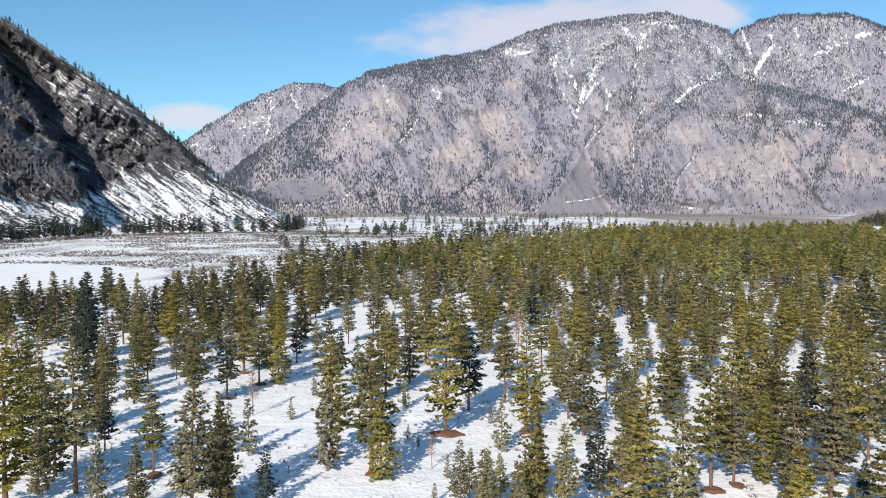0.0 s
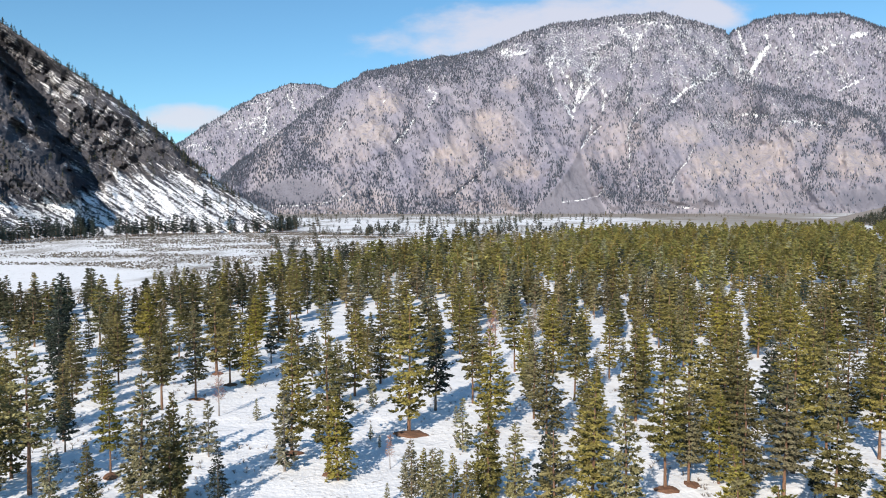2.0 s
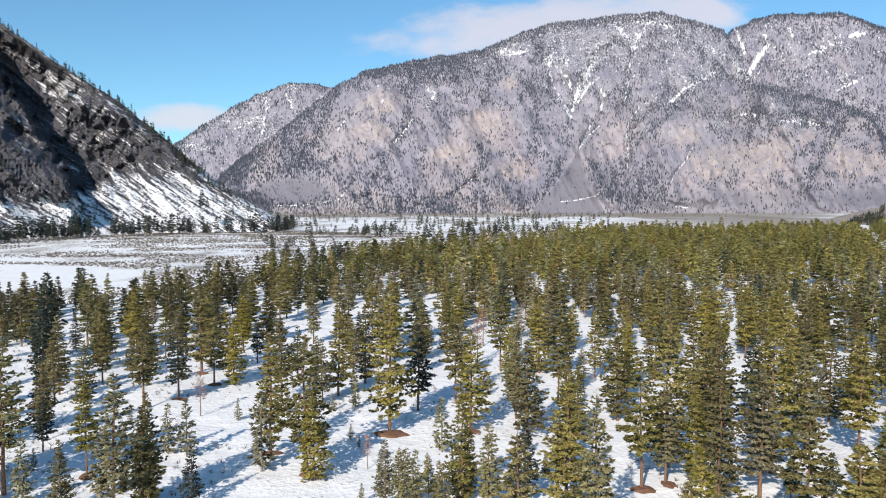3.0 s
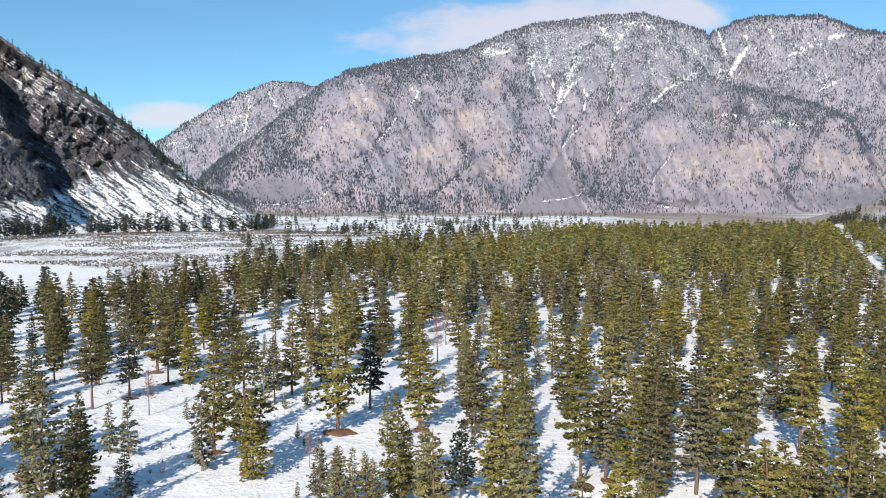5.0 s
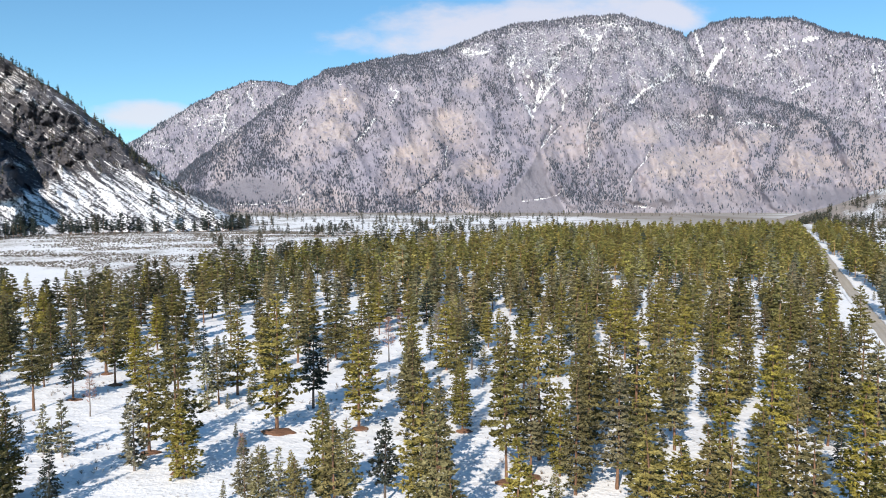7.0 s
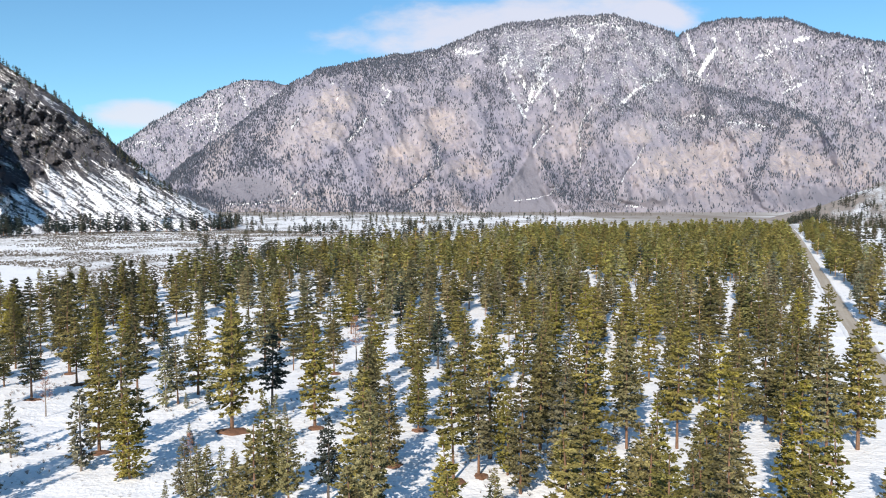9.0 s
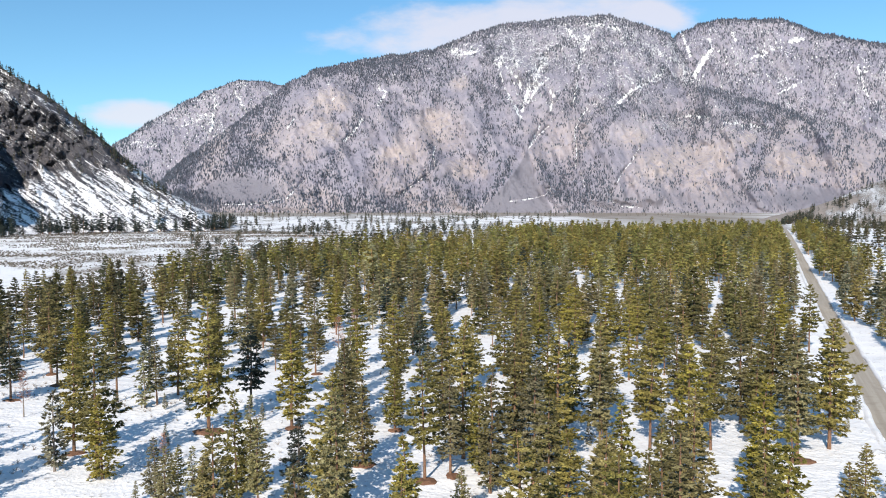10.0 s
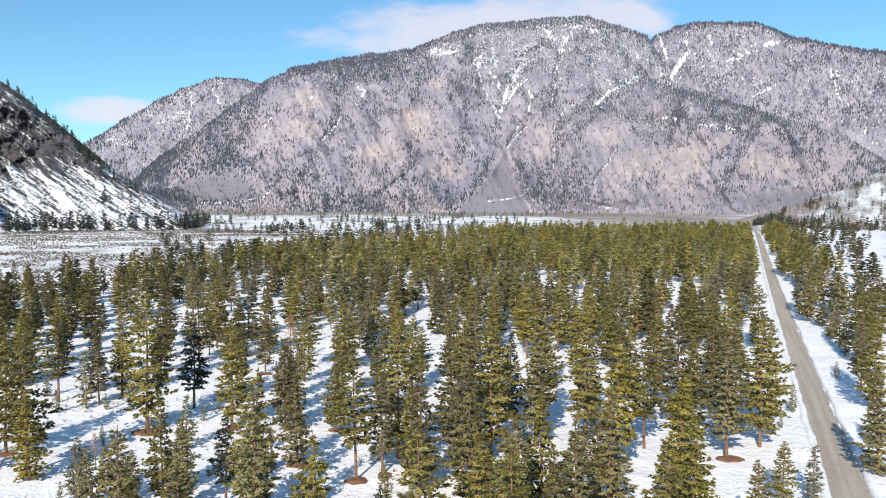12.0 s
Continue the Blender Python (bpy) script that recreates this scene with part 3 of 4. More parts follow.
class Sprigs:
    """Collects slim triangles: needle tufts, twigs and tapered stems."""

    def __init__(self, seed):
        self.r = random.Random(seed)
        self.v, self.f, self.c, self.s = [], [], [], []

    def triangle(self, a, b, c, colour, slot=0):
        n = len(self.v)
        self.v += [tuple(a), tuple(b), tuple(c)]
        self.f.append((n, n + 1, n + 2))
        self.c += [colour] * 3
        self.s.append(slot)

    def tuft(self, at, way, length, wide, count, spread, colour):
        r = self.r
        for _ in range(count):
            d = Vector((way[0] + r.gauss(0, spread), way[1] + r.gauss(0, spread), way[2] + r.gauss(0, spread) + 0.15)).normalized()
            side = d.cross(Vector((r.gauss(0, 1), r.gauss(0, 1), r.gauss(0, 1)))).normalized() * wide * r.uniform(0.7, 1.3)
            tip = at + d * length * r.uniform(0.7, 1.3)
            k = r.uniform(0.8, 1.2)
            self.triangle(at - side - d * length * 0.25, at + side, tip, tuple(q * k for q in colour))

    def stem(self, a, b, ra, rb, sides, colour=(0.2, 0.15, 0.1), slot=0):
        d = (b - a).normalized()
        x = d.orthogonal().normalized()
        y = d.cross(x)
        ring = [(math.cos(i * math.tau / sides), math.sin(i * math.tau / sides)) for i in range(sides)]
        low = [a + (x * p + y * q) * ra for p, q in ring]
        high = [b + (x * p + y * q) * rb for p, q in ring]
        for i in range(sides):
            j = (i + 1) % sides
            self.triangle(low[i], low[j], high[j], colour, slot)
            self.triangle(low[i], high[j], high[i], colour, slot)

    def rounded(self):
        """The arrays with every triangle turned outwards, and soft outward normals, so that a crown shades as a rounded mass of needles."""
        v, f, c, s = self.arrays()
        tri = v.reshape(-1, 3, 3)
        mid = tri.mean(1)
        flat = np.cross(tri[:, 1] - tri[:, 0], tri[:, 2] - tri[:, 0])
        flat /= np.maximum(np.linalg.norm(flat, axis=1, keepdims=True), 1e-9)
        out = mid * (1, 1, 0)
        out /= np.maximum(np.linalg.norm(out, axis=1, keepdims=True), 0.6)
        out[:, 2] = 0.55
        turn = (flat * out).sum(1) < 0
        tri[turn] = tri[turn][:, ::-1]
        flat[turn] *= -1
        n = out * 0.50 + flat * 0.80
        n /= np.linalg.norm(n, axis=1, keepdims=True)
        return tri.reshape(-1, 3), f, c, s, n.repeat(3, 0)

    def arrays(self):
        return np.array(self.v, np.float32), np.array(self.f, np.int32), np.array(self.c, np.float32), np.array(self.s, np.int32)


def trunk_of(seed, height, radius, sides, lean=0.009):
    sp = Sprigs(seed)
    bend = [Vector((sp.r.gauss(0, lean) * height * k / 5, sp.r.gauss(0, lean) * height * k / 5, height * k / 5)) for k in range(6)]
    bend[0] = Vector((0, 0, -0.5))
    for k in range(5):
        ra, rb = radius * (1 - k / 5) ** 0.8 + 0.03, radius * (1 - (k + 1) / 5) ** 0.8 + 0.03
        sp.stem(bend[k], bend[k + 1], ra * (1.25 if k == 0 else 1), rb, sides)
    return sp, bend


def along(bend, height, z):
    k = min(4, max(0, int(z / height * 5)))
    q = z / height * 5 - k
    return bend[k].lerp(bend[k + 1], q)


def pine_crown(seed, height, bend, low, wide, gap, per, pitch, tri, tuft, colour, droop=0.0, taper=0.7, ragged=0.35, dead_low=True):
    """Whorls of level boughs, each a limb that carries a flat, leaf-shaped pad of needle sprays.
    low: share of bare stem; wide: longest limb; gap: metres between whorls; pitch: metres between sprays."""
    sp = Sprigs(seed + 500)
    r = sp.r
    z = low * height
    heavy = r.uniform(0, math.tau)
    while z < height * 0.985:
        k = (z / height - low) / (1 - low)
        body = min(1.0, 0.45 + k * 2.6) * (1 - k) ** taper
        layer = r.uniform(1 - 0.4 * ragged, 1 + 0.4 * ragged)
        turn = r.uniform(0, math.tau)
        count = per if k < 0.8 else max(3, per - 2)
        for n_limb in range(count):
            a = turn + (n_limb + r.uniform(-0.4, 0.4)) * math.tau / count
            reach = wide * body * layer * r.uniform(1 - 0.8 * ragged, 1 + 0.6 * ragged) * (1 + 0.18 * math.cos(a - heavy)) + 0.25
            if r.random() < 0.14 and k < 0.85:
                continue
            rise = -0.16 + 0.42 * k * k - droop + r.gauss(0, 0.11)
            base = along(bend, height, min(height * 0.98, z + r.uniform(-0.25, 0.25) * gap))
            d = Vector((math.cos(a), math.sin(a), rise)).normalized()
            across = d.cross(Vector((0, 0, 1))).normalized()
            end = base + d * reach + Vector((0, 0, 0.10 * reach))
            if reach > 0.8 and tri > 3:
                sp.triangle(base - across * 0.045, base + across * 0.045, end, (0.13, 0.095, 0.065))
            shade = r.uniform(0.78, 1.24)
            n = max(2, int(reach * 1.25 / pitch + 0.5))
            for i in range(n):
                q = 0.22 + 0.80 * (i + r.uniform(0.1, 0.9)) / n
                side = r.uniform(-1, 1) * reach * 0.34 * math.sin(math.pi * min(1.0, 0.18 + 0.72 * q))
                at = base + d * reach * q + across * side + Vector((0, 0, 0.12 * reach * q * q + r.gauss(0, 0.10) - 0.05 * abs(side)))
                size = tuft * r.uniform(0.75, 1.25) * (0.80 + 0.35 * (1 - k))
                for j in range(tri):
                    fan = (-1.0, 1.0, 0.0, -0.5, 0.5, 0.2)[j % 6] * r.uniform(0.7, 1.25)
                    way = (d * r.uniform(0.3, 0.9) + across * fan + Vector((0, 0, r.gauss(0.06, 0.30)))).normalized()
                    flat = (way.cross(Vector((r.gauss(0, 1.0), r.gauss(0, 1.0), r.gauss(0.3, 0.9))))).normalized() * size * r.uniform(0.30, 0.46)
                    s = r.uniform(0.82, 1.18) * shade
                    sp.triangle(at - flat - way * size * 0.25, at + flat - way * size * 0.25, at + way * size * r.uniform(0.8, 1.2), tuple(c * s for c in colour))
        z += gap * r.uniform(0.75, 1.25) * (1.0 if k < 0.7 else 0.8)
    top = along(bend, height, height * 0.96)
    sp.tuft(top, Vector((0, 0, 1)), tuft * 1.3, tuft * 0.16, max(2, tri), 0.3, colour)
    if dead_low and tri > 3:
        for _ in range(12):
            z = r.uniform(0.12, max(low, 0.2)) * height
            a = r.uniform(0, math.tau)
            base = along(bend, height, z)
            d = Vector((math.cos(a), math.sin(a), r.uniform(-0.3, 0.1)))
            side = Vector((0, 0, 0.03))
            sp.triangle(base - side, base + side, base + d * wide * r.uniform(0.3, 0.8), (0.17, 0.13, 0.10))
    return sp


def bare_crown(seed, height, bend, low, wide, colour, count):
    sp = Sprigs(seed + 900)
    r = sp.r
    for _ in range(count):
        z = r.uniform(low, 0.98) * height
        k = (z / height - low) / (1 - low)
        a = r.uniform(0, math.tau)
        base = along(bend, height, z)
        d = Vector((math.cos(a), math.sin(a), r.uniform(0.1, 0.8))).normalized()
        end = base + d * wide * (1 - 0.75 * k) * r.uniform(0.5, 1.1)
        side = d.cross(Vector((0, 0, 1))).normalized() * 0.035
        sp.triangle(base - side, base + side, end, colour)
        for _ in range(6):
            at = base.lerp(end, r.uniform(0.35, 1.0))
            sp.tuft(at, d, 0.55, 0.022, 2, 0.6, colour)
    return sp


def proto(kind, seed, height, bark_mat, crown, trunk_radius):
    trunk, bend = trunk_of(seed, height, trunk_radius, 7)
    v, f, c, s = trunk.arrays()
    trunk_mesh = mesh_of("trunk", v, f, [bark_mat], smooth=False)
    v, f, c, s, n = crown(bend).rounded()
    return kind, height, trunk_mesh, mesh_of("crown", v, f, [NEEDLES], colour=c, normals=n)


PINE_PROTOS = []
for i, (low, wide, per, taper, hue) in enumerate(((0.20, 4.1, 6, 0.82, OLIVE), (0.10, 3.9, 6, 0.95, SHADE_GREEN), (0.28, 4.0, 6, 0.68, OLIVE), (0.14, 3.4, 6, 0.86, OLIVE),
                                                  (0.32, 3.8, 6, 0.64, SHADE_GREEN), (0.07, 4.3, 6, 1.00, OLIVE), (0.22, 3.3, 6, 0.76, GREY_OLIVE), (0.12, 4.4, 6, 0.90, SHADE_GREEN))):
    PINE_PROTOS.append(proto("pine_tree", 10 + i, 20.0, PINE_BARK, lambda bend, i=i, low=low, wide=wide, per=per, taper=taper, hue=hue:
                             pine_crown(10 + i, 20.0, bend, low, wide, 0.86, per, 0.30, 5, 0.45, hue, taper=taper, ragged=0.42), 0.21))
OLD_PROTOS = [proto("pine_tree", 30 + i, 22.0, PINE_BARK, lambda bend, i=i: pine_crown(30 + i, 22.0, bend, 0.16 + 0.08 * i, 4.6, 1.00, 6, 0.31, 5, 0.46, (OLIVE, SHADE_GREEN, GREY_OLIVE)[i], taper=0.66, ragged=0.60), 0.26) for i in range(3)]
FIR_PROTOS = [proto("fir_tree", 40 + i, 12.0, FIR_BARK, lambda bend, i=i: pine_crown(40 + i, 12.0, bend, 0.08 + 0.09 * i, 2.6, 0.62, 6, 0.30, 5, 0.36, FIR_GREEN, droop=0.10, taper=0.95, ragged=0.3), 0.15) for i in range(3)]
YOUNG_PROTOS = [proto("young_pine", 60 + i, 8.0, GREY_WOOD, lambda bend, i=i: pine_crown(60 + i, 8.0, bend, 0.12, 1.5, 0.5, 5, 0.5, 4, 0.42, GREY_GREEN, taper=0.9, ragged=0.4), 0.08) for i in range(3)]
BARE_PROTOS = [proto("bare_tree", 80 + i, 9.0, GREY_WOOD, lambda bend, i=i: bare_crown(80 + i, 9.0, bend, 0.3, 1.7, DRY_RED if i == 0 else DRY_GREY, 70), 0.09) for i in range(2)]

LABELS = {"pine_tree": ("tall olive-green ponderosa pine with orange-brown trunk in snow", "pine tree", "pines of the forest"),
          "fir_tree": ("dark green conical fir tree standing in snow", "fir tree", "dark firs of the forest"),
          "young_pine": ("small thin grey-green young pine in snow", "young pine", "young pines of the forest"),
          "bare_tree": ("leafless grey and reddish twiggy tree in snow", "bare tree", "bare trees of the forest")}


def plant(one, x, y, height, rnd):
    kind, nominal, trunk_mesh, crown_mesh = one
    k = height / nominal
    girth = k * rnd.uniform(0.90, 1.18) if kind == "pine_tree" else k
    root = new(kind)
    root.empty_display_size = 0.5
    root.matrix_basis = Matrix.LocRotScale((x, y, float(ground_z(x, y))), Euler((rnd.gauss(0, 0.012), rnd.gauss(0, 0.012), rnd.uniform(0, math.tau))), (girth, girth, k))
    for name, me in (("trunk", trunk_mesh), ("crown", crown_mesh)):
        new(name, me).parent = root
    label, category, group = LABELS[kind]
    if kind == "pine_tree" and height < 13:
        label = "bushy half-grown olive-green pine standing in snow"
    return tagged(root, label, category, group)


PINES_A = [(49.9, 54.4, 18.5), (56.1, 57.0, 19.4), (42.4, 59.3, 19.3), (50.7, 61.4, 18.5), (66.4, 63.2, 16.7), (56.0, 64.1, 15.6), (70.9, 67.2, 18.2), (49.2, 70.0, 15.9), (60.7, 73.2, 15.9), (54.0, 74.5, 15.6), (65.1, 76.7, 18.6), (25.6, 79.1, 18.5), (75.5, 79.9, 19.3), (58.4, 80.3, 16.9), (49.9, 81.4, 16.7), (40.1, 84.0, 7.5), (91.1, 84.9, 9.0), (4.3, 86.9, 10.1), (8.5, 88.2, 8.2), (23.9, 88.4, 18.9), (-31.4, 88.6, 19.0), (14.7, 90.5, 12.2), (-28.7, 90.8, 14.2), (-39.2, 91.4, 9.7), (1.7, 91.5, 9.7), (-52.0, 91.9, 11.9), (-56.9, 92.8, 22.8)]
PINES_E = [(-9.3, 102.6, 12.5), (-14.6, 142.6, 13.5), (-23.3, 145.4, 17.0), (3.0, 96.6, 6.8), (7.0, 95.6, 6.4), (-57.8, 120.8, 13.4), (-70.5, 150.5, 17.0), (-66.0, 160.0, 16.0), (-75.0, 178.0, 17.5), (-95.0, 186.0, 18.0)]
PINES_B = [(11.5, 93.3, 14.9), (44.8, 94.1, 17.3), (111.5, 95.3, 16.2), (50.9, 95.7, 17.4), (-29.8, 96.2, 14.7), (-50.4, 97.8, 21.5), (12.2, 98.1, 9.7), (73.5, 98.1, 19.4), (36.2, 99.0, 17.8), (44.0, 100.2, 13.7), (39.9, 100.5, 14.8), (-56.3, 103.6, 16.8), (92.9, 103.8, 18.7), (-42.8, 105.2, 13.4), (-11.0, 105.3, 20.6), (27.2, 106.3, 13.9), (42.4, 107.6, 22.0), (81.8, 109.1, 17.6), (72.4, 110.2, 19.3), (64.4, 110.4, 18.2), (90.4, 112.3, 16.7), (-67.4, 114.6, 20.8), (-18.3, 114.6, 19.0), (107.8, 118.3, 19.4), (67.6, 120.8, 18.5), (102.7, 122.9, 18.9), (31.9, 123.3, 12.1), (23.4, 123.3, 16.1), (-0.2, 124.9, 24.1), (54.4, 125.2, 18.8), (13.9, 125.9, 18.5), (133.7, 127.2, 17.8)]
PINES_C = [(102.6, 130.0, 17.7), (78.4, 130.0, 15.7), (40.8, 131.6, 18.7), (22.5, 133.4, 14.7), (94.7, 136.6, 19.0), (87.4, 137.4, 16.9), (56.9, 138.4, 17.7), (61.6, 138.4, 16.7), (-48.5, 139.5, 17.5), (11.6, 143.2, 17.5), (91.3, 143.2, 16.4), (-62.0, 143.5, 12.7), (-68.2, 144.3, 13.3), (23.2, 145.1, 14.4), (32.2, 145.5, 16.6), (-44.5, 146.9, 18.6), (46.4, 146.9, 16.8), (-12.4, 148.8, 18.4), (75.8, 150.0, 16.0), (-54.9, 156.7, 11.9), (84.1, 157.0, 17.4), (-36.9, 159.4, 15.0), (-41.2, 159.5, 15.0), (-8.1, 160.1, 19.2), (-60.9, 163.6, 10.6), (43.9, 165.8, 15.6), (13.5, 166.7, 13.4), (159.8, 167.3, 18.7), (-47.5, 170.4, 20.7), (31.7, 170.4, 18.2), (22.9, 172.7, 18.0), (-42.1, 173.4, 15.0)]
PINES_D = [(63.6, 173.9, 16.5), (-74.0, 179.7, 18.3), (77.5, 179.7, 18.6), (-5.0, 181.6, 19.4), (142.6, 185.5, 18.3), (36.4, 186.7, 16.3), (3.9, 186.9, 16.4), (87.5, 187.6, 19.2), (28.4, 189.3, 10.0), (106.1, 192.3, 18.7), (-4.4, 199.2, 19.2), (65.8, 201.1, 17.8), (-77.1, 202.8, 17.6), (-27.9, 208.0, 16.9), (13.9, 218.7, 16.0), (-12.1, 220.8, 16.3), (114.5, 226.2, 16.1), (-54.1, 239.0, 18.3), (-108.1, 241.3, 15.7), (-45.5, 244.3, 19.3), (-23.0, 249.4, 19.1), (-46.0, 257.1, 19.5), (-109.0, 257.4, 16.1), (-74.2, 259.6, 15.8), (-97.3, 261.2, 16.8), (10.7, 264.3, 15.5), (-87.5, 273.7, 16.7), (-102.8, 295.7, 16.2), (-86.7, 306.7, 17.7), (-86.3, 330.4, 16.1), (252.6, 345.2, 15.7)]
FIRS_A = [(-79.0, 160.0, 17.0), (-85.0, 172.0, 18.0), (-62.0, 128.0, 12.0), (-23.5, 93.4, 8.1), (19.4, 93.5, 11.4), (54.3, 94.2, 6.1), (59.9, 94.3, 6.7), (83.6, 97.8, 7.6), (23.8, 104.6, 3.5), (120.0, 107.1, 8.6), (22.3, 113.5, 3.7), (-54.3, 114.6, 9.1), (63.3, 127.6, 15.8), (4.3, 138.7, 16.5), (-24.6, 168.1, 11.8), (37.7, 170.1, 13.4), (-90.6, 183.0, 23.0), (-37.7, 183.1, 11.2)]
YOUNG_B = [(-1.7, 94.0, 3.0), (-20.5, 137.5, 4.5), (-12.0, 139.0, 3.2), (-17.6, 127.5, 2.2), (-6.5, 121.5, 2.6), (-4.6, 117.0, 2.0), (-35.0, 121.0, 2.4), (-27.0, 149.0, 5.0), (-48.0, 132.0, 3.0), (8.0, 130.0, 3.4), (-41.0, 120.5, 4.6), (18.5, 150.0, 4.2), (-9.5, 151.5, 6.0), (-52.0, 108.0, 3.0), (25.0, 140.5, 2.6), (40.5, 118.0, 3.0), (63.0, 112.0, 4.0), (110.0, 118.0, 2.5), (104.0, 160.0, 3.2), (96.0, 141.0, 2.6)]
YOUNG_A = [(96.1, 86.7, 7.4), (-45.8, 94.2, 8.8), (5.3, 95.1, 6.7), (0.1, 103.3, 3.4), (-17.8, 106.9, 11.9), (-31.1, 113.3, 9.0), (-34.5, 114.6, 7.8), (8.8, 115.5, 8.3), (118.0, 127.9, 5.6), (-28.5, 132.6, 4.0), (-7.9, 140.3, 6.0), (-16.3, 140.7, 10.8), (143.8, 153.3, 3.9), (-21.4, 174.8, 8.2), (180.0, 209.2, 10.9), (199.8, 256.2, 3.6), (214.0, 287.4, 4.1)]
BARE_A = [(78.4, 87.5, 8.4), (-2.2, 107.4, 5.2), (-36.2, 135.2, 8.6), (17.8, 180.0, 11.5), (31.1, 202.8, 11.8), (20.5, 203.2, 10.4)]
rnd = random.Random(77)
taken = []
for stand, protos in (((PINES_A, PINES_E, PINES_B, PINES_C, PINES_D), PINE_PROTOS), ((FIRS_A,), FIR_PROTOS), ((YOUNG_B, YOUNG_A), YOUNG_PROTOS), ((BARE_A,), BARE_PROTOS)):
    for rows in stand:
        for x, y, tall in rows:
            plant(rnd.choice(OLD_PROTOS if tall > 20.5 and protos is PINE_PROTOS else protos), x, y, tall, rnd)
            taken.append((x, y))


def needle_mound(x, y, seed):
    """A low ring of brown needles and bare earth that has melted out round a trunk."""
    r = random.Random(seed)
    rx, ry = r.uniform(1.0, 2.0), r.uniform(0.9, 1.5)
    if abs(x) < 4 and abs(y - 125) < 4:
        rx, ry = 2.9, 1.9
    bm = bmesh.new()
    bmesh.ops.create_icosphere(bm, subdivisions=3, radius=1.0)
    for q in bm.verts:
        a = math.atan2(q.co.y, q.co.x)
        k = 1 + 0.3 * (noise.noise(Vector((math.cos(a) * 1.5 + seed, math.sin(a) * 1.5, 0))))
        q.co = Vector((q.co.x * rx * k, q.co.y * ry * k, q.co.z * 0.40 + 0.14 * noise.noise(q.co * 3 + Vector((seed, 0, 0)))))
    me = bpy.data.meshes.new("needle_mound")
    bm.to_mesh(me)
    bm.free()
    me.materials.append(LITTER_BROWN)
    ob = new("needle_mound", me)
    ob.location = (x + 0.3, y - 0.5, float(ground_z(x, y)) + 0.02)
    tagged(ob, "melted-out mound of reddish-brown needle litter round a trunk", "needle litter", "litter mounds under pines")


LITTER =[(36.2, 99.0), (39.9, 100.5), (92.9, 103.8), (-42.8, 105.2), (-11.0, 105.3), (27.2, 106.3), (-18.3, 114.6), (31.9, 123.3), (-0.2, 124.9), (13.9, 125.9), (-44.5, 146.9), (-41.2, 159.5), (13.5, 166.7), (-47.5, 170.4)]
for i, (x, y) in enumerate(LITTER):
    needle_mound(x, y, i)


# ---- the rest of the forest ----
def level(protos):
    return [p.rounded() for p in protos]


def plain_tree(seed, low, wide, gap, per, pitch, tri, tuft, hue, sides, taper):
    trunk, bend = trunk_of(seed, 20.0, 0.24, sides)
    sp = pine_crown(seed, 20.0, bend, low, wide, gap, per, pitch, tri, tuft, hue, taper=taper, dead_low=False)
    n = len(sp.v)
    sp.v += trunk.v
    sp.f += [tuple(q + n for q in f) for f in trunk.f]
    sp.c += [(0.22, 0.13, 0.08)] * len(trunk.v)
    sp.s += [1] * len(trunk.f)
    return sp


MIDDLE = level([plain_tree(100 + i, (0.10, 0.18, 0.24, 0.14)[i % 4], (4.3, 3.7, 4.0, 4.6)[i % 4], 1.22, 6, 0.92, 4, 0.98, (OLIVE, SHADE_GREEN, GREY_OLIVE)[i % 3], 4, (0.78, 0.95)[i // 3 % 2]) for i in range(6)])
# Distant greens are darkened in place of the shade that large sprays miss.
DISTANT = level([plain_tree(120 + i, (0.20, 0.30)[i % 2], (4.2, 3.7, 4.6)[i % 3], 1.75, 5, 2.3, 3, 1.55, (FAR_SHADE_GREEN, (0.124, 0.109, 0.044))[i % 2], 3, (0.78, 0.92)[i // 3]) for i in range(6)])
REMOTE = level([plain_tree(140 + i, 0.06, (4.0, 3.4, 4.5)[i % 3], 2.6, 4, 9.0, 1, 2.8, (SHADE_GREEN, FAR_SHADE_GREEN)[i % 2], 3, 0.8) for i in range(6)])


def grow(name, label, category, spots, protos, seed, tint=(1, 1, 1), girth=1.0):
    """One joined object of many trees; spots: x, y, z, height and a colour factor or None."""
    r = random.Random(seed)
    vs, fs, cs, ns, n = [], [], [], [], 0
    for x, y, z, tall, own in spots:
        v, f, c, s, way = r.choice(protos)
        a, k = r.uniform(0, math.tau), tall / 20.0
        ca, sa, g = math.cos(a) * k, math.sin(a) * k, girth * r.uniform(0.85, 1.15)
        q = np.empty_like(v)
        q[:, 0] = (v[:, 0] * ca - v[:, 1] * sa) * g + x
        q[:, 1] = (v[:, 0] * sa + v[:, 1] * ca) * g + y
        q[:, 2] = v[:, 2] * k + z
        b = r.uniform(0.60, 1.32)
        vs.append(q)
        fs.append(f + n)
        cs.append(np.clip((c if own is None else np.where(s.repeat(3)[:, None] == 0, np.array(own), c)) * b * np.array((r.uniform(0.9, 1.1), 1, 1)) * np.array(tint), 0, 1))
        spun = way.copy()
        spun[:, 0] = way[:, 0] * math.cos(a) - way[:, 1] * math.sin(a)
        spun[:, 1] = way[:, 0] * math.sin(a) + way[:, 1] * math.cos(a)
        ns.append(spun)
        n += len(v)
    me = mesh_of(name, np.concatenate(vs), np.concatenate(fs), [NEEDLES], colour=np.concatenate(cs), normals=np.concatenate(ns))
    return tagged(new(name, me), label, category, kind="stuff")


rnd = random.Random(4)
cells = {}


